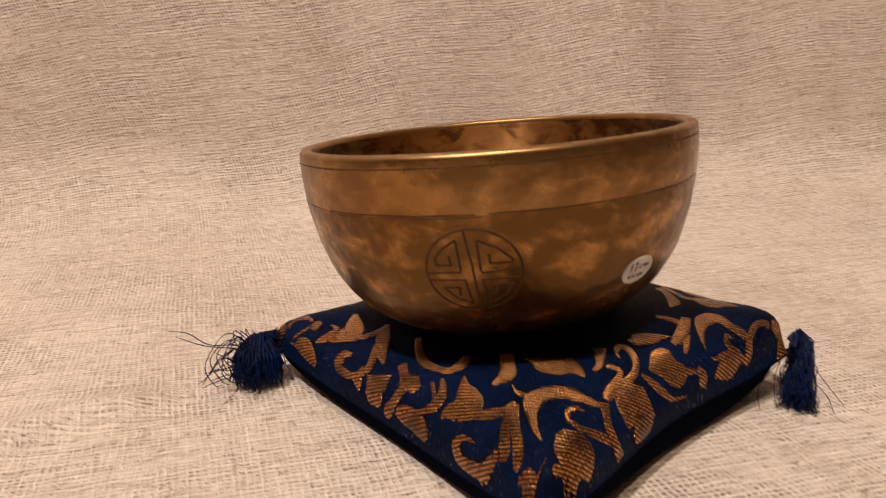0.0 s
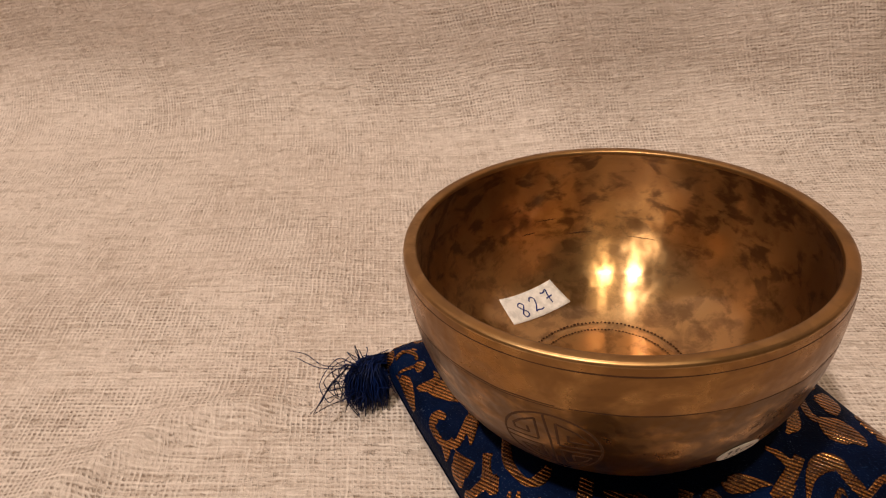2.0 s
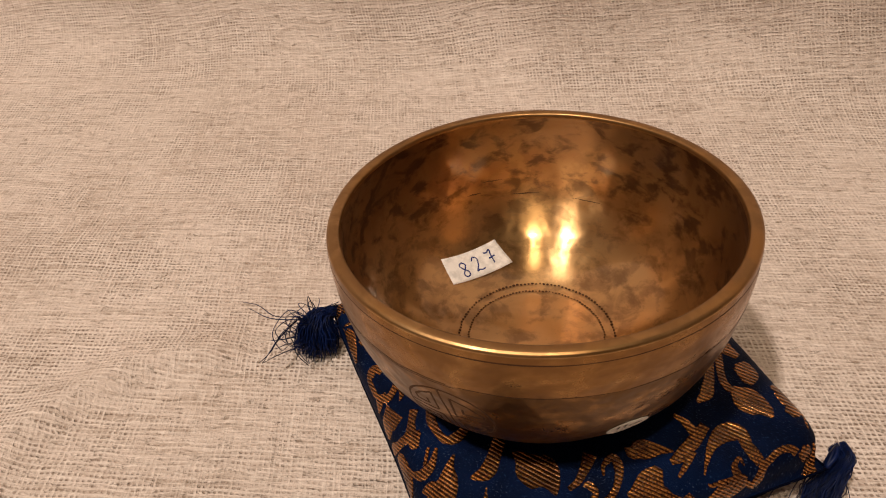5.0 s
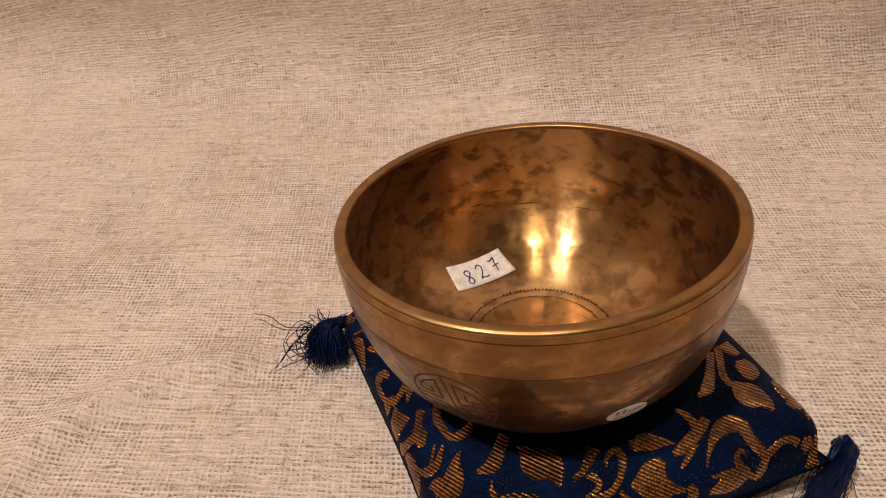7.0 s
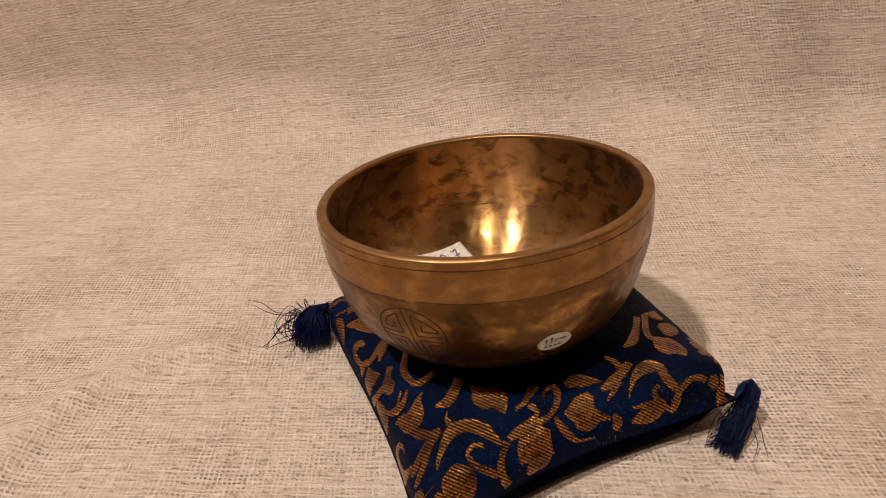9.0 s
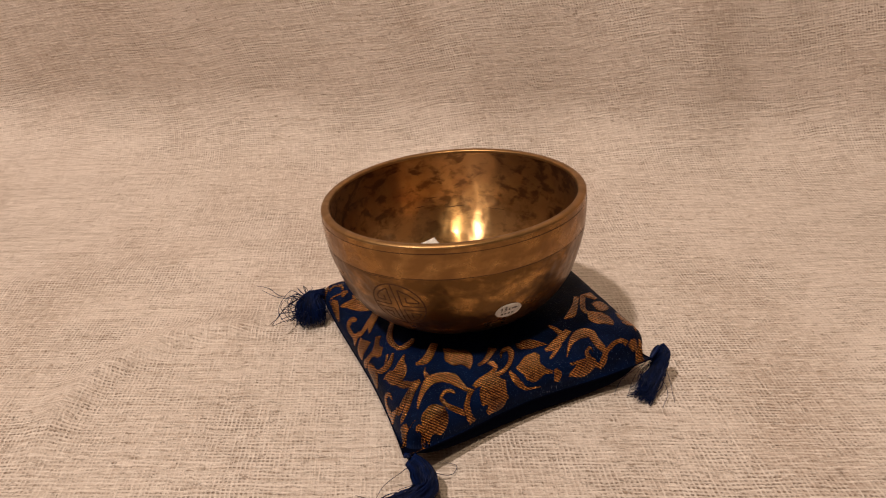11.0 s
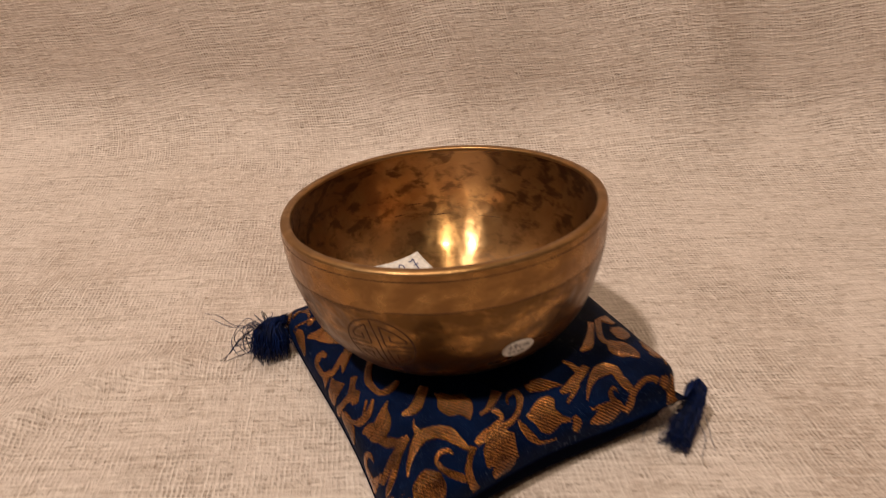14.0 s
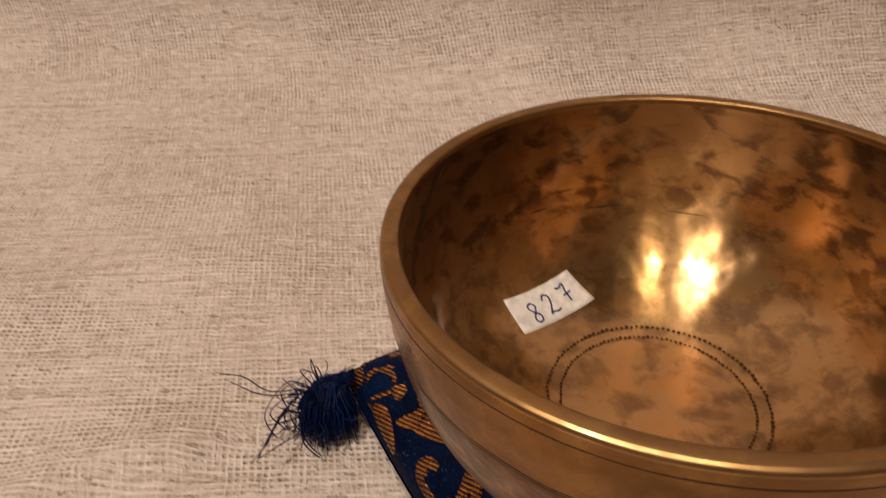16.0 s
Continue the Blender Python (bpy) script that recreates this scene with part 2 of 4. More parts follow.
M_PLASTER = plain("plaster", (0.11, 0.082, 0.062), 0.9, scale=20.0)


# Helpers for meshes
def part(name, bm, material, parent=None, label="", smooth=True):
    """Links a bmesh as one mesh object under a thing or a part."""
    me = bpy.data.meshes.new(name)
    bm.normal_update()
    bm.to_mesh(me)
    bm.free()
    for p in me.polygons:
        p.use_smooth = smooth
    for m in material if isinstance(material, (list, tuple)) else (material,):
        me.materials.append(m)
    ob = new(name, me)
    if parent:
        ob.parent = parent
    return tagged(ob, label) if label else ob


def spline(points, steps):
    """Points along a smooth curve through the given ones, each a tuple of any length."""
    pts = [Vector(p) for p in points]
    if len(pts) == 2:
        return [pts[0].lerp(pts[1], i / steps) for i in range(steps + 1)]
    ends = [2 * pts[0] - pts[1]] + pts + [2 * pts[-1] - pts[-2]]
    made = []
    for i in range(1, len(ends) - 2):
        a, b, c, d = ends[i - 1:i + 3]
        for k in range(steps):
            t = k / steps
            made.append(0.5 * (2 * b + (c - a) * t + (2 * a - 5 * b + 4 * c - d) * t * t + (3 * b - a - 3 * c + d) * t ** 3))
    return made + [pts[-1]]


def tube(bm, points, radius, sides=4, taper=0.5):
    """A round thread along the points."""
    last, n = None, len(points)
    for i, p in enumerate(points):
        way = (points[min(i + 1, n - 1)] - points[max(i - 1, 0)]).normalized()
        side = way.orthogonal().normalized()
        other = way.cross(side)
        r = radius * (1 - (1 - taper) * max(0.0, i / (n - 1) - 0.6) / 0.4)
        ring = [bm.verts.new(p + r * (math.cos(a) * side + math.sin(a) * other)) for a in [2 * math.pi * k / sides for k in range(sides)]]
        if last:
            shift = min(range(sides), key=lambda s: sum((ring[(k + s) % sides].co - last[k].co).length for k in range(sides)))
            ring = ring[shift:] + ring[:shift]
            for k in range(sides):
                bm.faces.new((last[k], last[(k + 1) % sides], ring[(k + 1) % sides], ring[k]))
        else:
            bm.faces.new(ring[::-1])
        last = ring
    bm.faces.new(last)


def ribbon(bm, path, place, rise, edge=0.0):
    """A flat band with sloping edges. path: (a, b, width); place(a, b, lift) gives the point on a surface."""
    rows, n = [], len(path)
    for i, (a, b, w) in enumerate(path):
        p, q = path[max(i - 1, 0)], path[min(i + 1, n - 1)]
        way = Vector((q[0] - p[0], q[1] - p[1]))
        if way.length < 1e-9:
            way = Vector((1, 0))
        way.normalize()
        side = Vector((-way.y, way.x)) * (w / 2)
        rows.append([bm.verts.new(place(a + side.x * k, b + side.y * k, lift)) for k, lift in ((1, edge), (0.8, rise), (0, rise), (-0.8, rise), (-1, edge))])
    for r, s in zip(rows, rows[1:]):
        for k in range(4):
            bm.faces.new((r[k], r[k + 1], s[k + 1], s[k]))


# The room closed round the table
def room():
    for name, lo, hi in (("wall_north", (-1.3, 1.24, -0.1), (1.3, 1.32, 2.5)), ("wall_south", (-1.3, -1.32, -0.1), (1.3, -1.24, 2.5)),
                         ("wall_west", (-1.38, -1.32, -0.1), (-1.3, 1.32, 2.5)), ("wall_east", (1.3, -1.32, -0.1), (1.38, 1.32, 2.5)),
                         ("ceiling", (-1.38, -1.32, 2.5), (1.38, 1.32, 2.58))):
        bm = bmesh.new()
        bmesh.ops.create_cube(bm, size=1.0)
        for v in bm.verts:
            v.co = Vector([lo[k] + (hi[k] - lo[k]) * (v.co[k] + 0.5) for k in range(3)])
        tagged(part(name, bm, M_PLASTER, smooth=False), "plain warm plaster", kind="structure")


room()


# The cloth: flat under the cushion, then raised in a soft sweep behind it
def cloth_point(x, s):
    yw = 0.262 + (0.12 * x if x > 0 else 0.10 * x)
    yw += 0.006 * noise.noise((x * 11, 0.3, 0.0))
    flat, turn, first = yw - 0.052, 0.056, radians(10)
    last = radians(88 + 5 * min(1.0, max(0.0, (-x - 0.08) / 0.2)))
    soft = 0.0016 * noise.noise((x * 13, s * 13, 1.7)) + 0.0007 * noise.noise((x * 34, s * 30, 4.1))
    far = min(1.0, max(0.0, (math.hypot(x - 0.01, s) - 0.09) / 0.08))
    if s < flat:
        k = max(0.0, (s - (flat - 0.13)) / 0.13)
        y, z = s, 0.012 * k * k
        z += soft * far - 0.0011 * far * math.exp(-((x + 0.1027 + 0.26 * (s + 0.06)) / 0.0028) ** 2) * min(1.0, max(0.0, (-0.045 - s) / 0.02)) * (0.7 + 0.6 * noise.noise((s * 60, 1, 2)))
        z += 0.002 * far * math.exp(-((s - 0.05 - 0.55 * (x + 0.2)) / 0.018) ** 2) * max(0.0, min(1.0, (-x - 0.08) / 0.06))
        turned = math.atan2(s + 0.085, -0.125 - x)
        if -0.9 < turned < 1.75:
            edge = 0.0535 + 0.0175 * max(0.0, turned / 1.7) ** 2 + 0.003 * noise.noise((turned * 3, 4, 4))
            ends = min(1.0, (turned + 0.9) / 0.5, (1.75 - turned) / 0.25)
            off = math.hypot(x + 0.125, s + 0.085) - edge
            z += 0.0060 * ends * math.exp(-(off / (0.0065 if off < 0 else 0.013)) ** 2)
        return Vector((x, y, z - 0.0004))
    a = first + (s - flat) / turn
    b = min(a, last)
    over = (a - b) * turn
    y = flat + turn * (math.sin(b) - math.sin(first)) + over * math.cos(last)
    z = 0.012 + turn * (math.cos(first) - math.cos(b)) + over * math.sin(last)
    wave = 0.006 * noise.noise((x * 11 + 3, s * 3.5, 2.0)) + 0.0030 * noise.noise((x * 27 + s * 6, s * 7, 7.0))
    return Vector((x, y - wave * min(1.0, (s - flat) / 0.05), z + soft))


def cloth():
    xs = [-1.28 + 0.04 * i for i in range(22)] + [-0.40 + 0.006 * i for i in range(134)] + [0.41 + 0.0435 * i for i in range(21)]
    ss = [-1.22 + 0.06 * i for i in range(17)] + [-0.20 + 0.006 * i for i in range(118)] + [0.52 + 0.04 * i for i in range(22)]
    bm = bmesh.new()
    uv = bm.loops.layers.uv.new("sheet")
    grid = [[(bm.verts.new(cloth_point(x, s)), x, s) for x in xs] for s in ss]
    for j in range(len(ss) - 1):
        for i in range(len(xs) - 1):
            q = (grid[j][i], grid[j][i + 1], grid[j + 1][i + 1], grid[j + 1][i])
            f = bm.faces.new([c[0] for c in q])
            for loop, c in zip(f.loops, q):
                loop[uv].uv = (c[1] + 0.34 * c[2], c[2] - 0.22 * c[1])
    ob = part("ground", bm, M_LINEN)
    tagged(ob, "cream loosely woven linen cloth, flat and swept up behind", "cloth", kind="structure")


cloth()

# The singing bowl, which leans a little on its cushion
BOWL = Matrix.Translation((0, 0, 0.0917)) @ Vector((0, 0, 1)).rotation_difference(Vector((-0.0648, 0.0443, 0.9969))).to_matrix().to_4x4()
OUTER = [(0.0, -0.0625), (0.012, -0.0623), (0.024, -0.0615), (0.035, -0.0596), (0.044, -0.056), (0.0503, -0.0512), (0.0545, -0.0462), (0.0585, -0.0395),
         (0.0615, -0.031), (0.0638, -0.0215), (0.0649, -0.0135), (0.0653, -0.007), (0.0652, -0.002), (0.0649, -0.0006), (0.0641, 0.0)]
INNER = [(0.0619, 0.0), (0.0612, -0.0005), (0.0609, -0.0022), (0.0610, -0.007), (0.0605, -0.016), (0.0590, -0.024), (0.0564, -0.032), (0.0526, -0.039),
         (0.0472, -0.0458), (0.0385, -0.0513), (0.031, -0.0546), (0.024, -0.0566), (0.012, -0.0578), (0.0, -0.0582)]
OUT_FINE = [tuple(p) for p in spline(OUTER, 6)]
IN_FINE = [tuple(p) for p in spline(INNER, 6)]
LINE_HIGH, LINE_LOW = -0.0035, -0.0158


def radius_at(profile, h):
    for (r0, h0), (r1, h1) in zip(profile, profile[1:]):
        if min(h0, h1) <= h <= max(h0, h1) and h0 != h1:
            return r0 + (r1 - r0) * (h - h0) / (h1 - h0)
    return profile[-1][0]


def height_in(r):
    for (r0, h0), (r1, h1) in zip(IN_FINE, IN_FINE[1:]):
        if min(r0, r1) <= r <= max(r0, r1) and r0 != r1 and h0 < -0.02:
            return h0 + (h1 - h0) * (r - r0) / (r1 - r0)
    return IN_FINE[-1][1]


# Single hammer blows that show inside: place, depth, width
DENTS = [(Vector((-0.0339, 0.0491, -0.0255)), 0.0003, 0.0026), (Vector((-0.0427, 0.0406, -0.0269)), 0.00022, 0.0022), (Vector((0.0177, 0.0567, -0.0257)), 0.0003, 0.0032), (Vector((0.0107, 0.0547, -0.0349)), -0.00022, 0.003), (Vector((0.0110, 0.0572, -0.0295)), 0.00025, 0.0035), (Vector((-0.0148, 0.0553, -0.0323)), -0.00012, 0.0018), (Vector((0.0286, 0.0425, -0.0413)), 0.00018, 0.0022), (Vector((-0.0024, 0.0540, -0.0380)), 0.00016, 0.0045)]


def dent(p, inside):
    """How far the hammer has moved the surface."""
    band = 0.25 if p[2] > LINE_LOW and not inside else 1.0
    d = 0.00022 * noise.noise((p[0] * 75, p[1] * 75, p[2] * 75 + (9 if inside else 0)))
    d += 0.00012 * noise.noise((p[0] * 150, p[1] * 150, p[2] * 150 + (5 if inside else 2)))
    for place, deep, wide in DENTS if inside else ():
        d += deep * math.exp(-((Vector(p) - place).length / wide) ** 2)
    return d * band


def oval(a):
    return 1 + 0.0035 * math.cos(3 * a + 0.5) - 0.003 * math.cos(2 * a)


def bowl_point(r, h, a, inside, lift=0.0):
    p = Vector((r * math.cos(a), r * math.sin(a), h))
    d = dent(p, inside) * (1 if h < -0.003 else 0) + lift
    return Vector(((r * oval(a) + d) * math.cos(a), (r * oval(a) + d) * math.sin(a), h))


def bowl_body():
    bm = bmesh.new()
    n, rings, flags = 280, [], []
    for profile, inside in ((OUT_FINE, False), (IN_FINE, True)):
        for r, h in profile:
            if r < 1e-6:
                rings.append(None)
            else:
                rings.append([bm.verts.new(bowl_point(r, h, 2 * math.pi * i / n, inside)) for i in range(n)])
            flags.append((h, inside, r))
    low = bm.verts.new((0, 0, OUT_FINE[0][1]))
    top = bm.verts.new((0, 0, IN_FINE[-1][1]))
    for k in range(len(rings) - 1):
        a, b = rings[k], rings[k + 1]
        h, inside, r = flags[k + 1]
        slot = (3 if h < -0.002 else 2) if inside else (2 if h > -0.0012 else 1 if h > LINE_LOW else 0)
        for i in range(n):
            j = (i + 1) % n
            if a is None:
                f = bm.faces.new((low, b[j], b[i]))
            elif b is None:
                f = bm.faces.new((a[i], a[j], top))
            else:
                f = bm.faces.new((a[i], a[j], b[j], b[i]))
            f.material_index = slot
    return bm


bowl = new("singing_bowl")
bowl.matrix_world = BOWL
tagged(bowl, "hammered brass singing bowl with brown patina, resting on a cushion", "bowl")
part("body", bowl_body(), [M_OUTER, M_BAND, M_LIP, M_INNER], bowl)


def on_outer(angle0, h0):
    """A place on the outer wall from metres round it and metres up along it."""
    def place(a, b, lift):
        h, step = h0, 0.0005
        left = b
        while abs(left) > 1e-9:
            d = math.copysign(min(step, abs(left)), left)
            slope = (radius_at(OUT_FINE, h + 0.0005) - radius_at(OUT_FINE, h - 0.0005)) / 0.001
            h += d / math.sqrt(1 + slope * slope)
            left -= d
        r = radius_at(OUT_FINE, h)
        return bowl_point(r, h, angle0 + a / 0.0605, False, lift)
    return place


def engraved_line(h, width, start, stop):
    bm = bmesh.new()
    n = 180
    rows = []
    for i in range(n + 1):
        a = start + (stop - start) * i / n
        w = width * (0.65 + 0.5 * noise.noise((a * 3, h * 900, 0)))
        hh = h + 0.00012 * noise.noise((a * 4, 2.0, h * 500))
        rows.append([bm.verts.new(bowl_point(radius_at(OUT_FINE, hh + k * w), hh + k * w, a, False, lift)) for k, lift in ((0.5, 0.0), (0.2, 0.00005), (-0.2, 0.00005), (-0.5, 0.0))])
    for r, s in zip(rows, rows[1:]):
        for k in range(3):
            bm.faces.new((r[k], r[k + 1], s[k + 1], s[k]))
    part("engraved_line", bm, M_GROOVE, bowl, "thin dark turned groove")


engraved_line(LINE_HIGH, 0.00065, 0, 2 * math.pi)
engraved_line(LINE_LOW, 0.0006, radians(-97), radians(260))
engraved_line(LINE_LOW - 0.0008, 0.0004, radians(-140), radians(-98))


def symbol(angle):
    """A round meander sign cut into the wall."""
    place = on_outer(angle, -0.0322)
    size, bm = 0.0128, bmesh.new()

    def cut(points, width, steps=6, curved=False):
        pts = spline(points, steps) if curved else [p for a, b in zip(points, points[1:]) for p in spline((a, b), steps)]
        ribbon(bm, [(size * p[0], size * p[1], width) for p in pts], place, 0.00005)

    cut([(math.cos(a), math.sin(a)) for a in [2 * math.pi * i / 48 for i in range(49)]], 0.00075, 1)
    cut([(-0.12, 0.99), (-0.02, 0.2), (0.06, -0.98)], 0.0007)
    cut([(-0.26, 0.05), (-0.29, 0.78), (-0.6, 0.57), (-0.77, 0.36), (-0.75, 0.2), (-0.45, 0.2), (-0.47, 0.42)], 0.00075)
    cut([(-0.26, 0.03), (-0.97, 0.0)], 0.0007)
    cut([(-0.2, -0.17), (-0.96, -0.17)], 0.0007)
    cut([(-0.2, -0.17), (-0.11, -0.8), (-0.42, -0.68), (-0.7, -0.36), (-0.34, -0.36), (-0.36, -0.58)], 0.0008)
    cut([(0.15, 0.04), (0.12, 0.76), (0.5, 0.58), (0.8, 0.3), (0.8, 0.22), (0.35, 0.22), (0.35, 0.44)], 0.00075)
    cut([(0.15, 0.0), (0.98, 0.06)], 0.0007)
    cut([(0.17, -0.17), (0.97, -0.16)], 0.0007)
    cut([(0.17, -0.17), (0.28, -0.82), (0.6, -0.62), (0.8, -0.32), (0.42, -0.33), (0.44, -0.57)], 0.00075)
    part("engraved_symbol", bm, M_GROOVE, bowl, "dark engraved round meander sign")


symbol(radians(-101.6))
symbol(radians(14))


def scratch(angle, h, length, width):
    """A short scraped line round the inner wall."""
    bm, rows, n = bmesh.new(), [], 14
    r = radius_at(IN_FINE, h)
    for i in range(n + 1):
        a = angle + (i / n - 0.5) * length / r
        w = width * math.sin(math.pi * (0.08 + 0.84 * i / n))
        hh = h + 0.0002 * noise.noise((i * 0.4, angle * 5, 0))
        rows.append([bm.verts.new(bowl_point(radius_at(IN_FINE, hh + k * w), hh + k * w, a, True, -lift)) for k, lift in ((0.5, 0.00002), (0, 0.00009), (-0.5, 0.00002))])
    for p, q in zip(rows, rows[1:]):
        for k in range(2):
            bm.faces.new((p[k], p[k + 1], q[k + 1], q[k]))
    part("scratch", bm, M_PUNCH, bowl, "short dark scrape mark")


scratch(radians(105), -0.0323, 0.0105, 0.0005)
scratch(radians(118), -0.0262, 0.0080, 0.0004)
scratch(radians(126), -0.0300, 0.0060, 0.0005)
scratch(radians(80), -0.0335, 0.0120, 0.0003)


def punched_ring(radius, dot, count, seed):
    """A ring of small punch marks on the floor of the bowl."""
    rnd, bm = random.Random(seed), bmesh.new()
    for i in range(count):
        a = 2 * math.pi * i / count
        r = radius * (1 + rnd.uniform(-0.006, 0.006))
        h = height_in(r)
        for k, lift in ((1.0, 0.00006),):
            c = Vector((r * math.cos(a), r * math.sin(a), h + 0.00032))
            t1, t2 = Vector((-math.sin(a), math.cos(a), 0)), Vector((math.cos(a), math.sin(a), (height_in(r + 0.001) - height_in(r - 0.001)) / 0.002)).normalized()
            size = dot * rnd.uniform(0.75, 1.2)
            ring = [bm.verts.new(c + size * (math.cos(b) * t1 + 0.8 * math.sin(b) * t2)) for b in [2 * math.pi * q / 7 for q in range(7)]]
            bm.faces.new(ring)
            mid = bm.verts.new(c + Vector((0, 0, lift)))
            for q in range(7):
                bm.faces.new((ring[q], ring[(q + 1) % 7], mid))
    part("punched_ring", bm, M_PUNCH, bowl, "ring of small dark punch marks")


punched_ring(0.0274, 0.00056, 118, 4)
punched_ring(0.0240, 0.00046, 118, 5)


# The paper labels
def on_inner(a, b, lift):
    """A place on the oblong label inside: a along it, b across it, both 0 to 1."""
    low0, low1, top0, top1 = Vector((-0.0349, 0.0150)), Vector((-0.0158, 0.0338)), Vector((-0.0418, 0.0222)), Vector((-0.0246, 0.0397))
    p = low0.lerp(low1, a).lerp(top0.lerp(top1, a), b)
    r = p.length
    slope = (height_in(r + 0.001) - height_in(r - 0.001)) / 0.002
    normal = Vector((-p.x / r * slope, -p.y / r * slope, 1)).normalized()
    return Vector((p.x, p.y, height_in(r))) + (0.00035 + lift) * normal


def slab(bm, place, na, nb, inside, thick):
    """A thin curved sheet over the unit square; inside(a, b) maps the square to the label's outline."""
    for lift, flip in ((thick, False), (0.0, True)):
        g = [[bm.verts.new(place(*inside(i / na, j / nb), lift)) for i in range(na + 1)] for j in range(nb + 1)]
        for j in range(nb):
            for i in range(na):
                q = (g[j][i], g[j][i + 1], g[j + 1][i + 1], g[j + 1][i])
                bm.faces.new(q[::-1] if flip else q)
        edge = [g[0][i] for i in range(na + 1)] + [g[j][na] for j in range(1, nb + 1)] + [g[nb][i] for i in range(na - 1, -1, -1)] + [g[j][0] for j in range(nb - 1, 0, -1)]
        if not flip:
            upper = edge
    for k in range(len(edge)):
        m = (k + 1) % len(edge)
        bm.faces.new((upper[k], edge[k], edge[m], upper[m]))


def pen(bm, place, strokes, width, sa=1.0, sb=1.0):
    for stroke in strokes:
        pts = spline(stroke, 7)
        rows = []
        for i, p in enumerate(pts):
            way = Vector(((pts[min(i + 1, len(pts) - 1)][0] - pts[max(i - 1, 0)][0]) * sa, (pts[min(i + 1, len(pts) - 1)][1] - pts[max(i - 1, 0)][1]) * sb)).normalized()
            side = Vector((-way.y, way.x)) * width / 2
            rows.append([bm.verts.new(place(p[0] + k * side.x / sa, p[1] + k * side.y / sb, 0.00016)) for k in (1, -1)])
        for r, s in zip(rows, rows[1:]):
            bm.faces.new((r[0], r[1], s[1], s[0]))


def oblong_label():
    bm = bmesh.new()
    slab(bm, on_inner, 16, 8, lambda a, b: (a, b), 0.0001)
    label = tagged(part("number_label", bm, M_PAPER), "white oblong paper label with handwritten number inside the bowl", "label")
    label.matrix_world = BOWL
    bm = bmesh.new()
    eight = [(0.335, 0.60), (0.29, 0.70), (0.235, 0.62), (0.27, 0.47), (0.33, 0.33), (0.32, 0.19), (0.265, 0.16), (0.245, 0.28), (0.29, 0.43), (0.34, 0.60)]
    two = [(0.455, 0.64), (0.50, 0.76), (0.555, 0.68), (0.53, 0.46), (0.465, 0.24), (0.50, 0.26), (0.55, 0.23), (0.605, 0.25)]
    seven = [(0.70, 0.76), (0.75, 0.73), (0.815, 0.79), (0.79, 0.58), (0.775, 0.28)]
    bar = [(0.735, 0.50), (0.79, 0.515), (0.845, 0.53)]
    pen(bm, on_inner, (eight, two, seven, bar), 0.00055, 0.0262, 0.0104)
    part("handwritten_number", bm, M_INK, label, "blue ballpoint digits 827")


def oval_label():
    place0 = on_outer(radians(-54.0), -0.0388)

    def place(a, b, lift):
        return place0(a, b, 0.0002 + lift)

    def disc(a, b):
        x, y = 2 * a - 1, 2 * b - 1
        return 0.0066 * x * math.sqrt(1 - y * y / 2), 0.0047 * y * math.sqrt(1 - x * x / 2)

    bm = bmesh.new()
    slab(bm, place, 14, 10, disc, 0.0001)
    label = tagged(part("size_label", bm, M_PAPER), "small white oval paper label stuck outside the bowl", "label")
    label.matrix_world = BOWL
    bm = bmesh.new()
    one = [(-0.0042, 0.0014), (-0.0034, 0.0026), (-0.0036, 0.0002)]
    three = [(-0.0024, 0.0026), (-0.0012, 0.0028), (-0.0018, 0.0016), (-0.0011, 0.0009), (-0.0022, 0.0002)]
    cee = [(0.0009, 0.0015), (0.0002, 0.0017), (0.0000, 0.0008), (0.0009, 0.0007)]
    em = [(0.0016, 0.0007), (0.0018, 0.0017), (0.0024, 0.0008), (0.0028, 0.0017), (0.0033, 0.0008), (0.0037, 0.0017), (0.0042, 0.0008)]
    pen(bm, place, (one, three, cee, em), 0.0004)
    for x in (-0.0034, -0.0016, 0.0003, 0.0020):
        pen(bm, place, ([(x - 0.0005, -0.0020), (x + 0.0006, -0.0017)],), 0.0011)
    part("handwriting", bm, M_BLACK_INK, label, "small black handwriting 13cm")


oblong_label()
oval_label()

# The cushion
LEFT, FRONT, RIGHT, BACK = Vector((-0.0835, 0.0085)), Vector((0.0035, -0.1065)), Vector((0.103, -0.0185)), Vector((0.0205, 0.0935))
MIDDLE = (LEFT + FRONT + RIGHT + BACK) / 4
UNDER = [(0.0, -0.0625), (0.02, -0.062), (0.035, -0.0597), (0.044, -0.056), (0.05, -0.0515), (0.0535, -0.0475), (0.0575, -0.041), (0.07, 0.0), (1.0, 0.0)]


def bowl_under(x, y):
    r = math.hypot(x - 0.004, y + 0.0025)
    for (r0, h0), (r1, h1) in zip(UNDER, UNDER[1:]):
        if r <= r1:
            return 0.0917 + h0 + (h1 - h0) * (r - r0) / (r1 - r0) + 0.065 * x - 0.0444 * y
    return 1.0


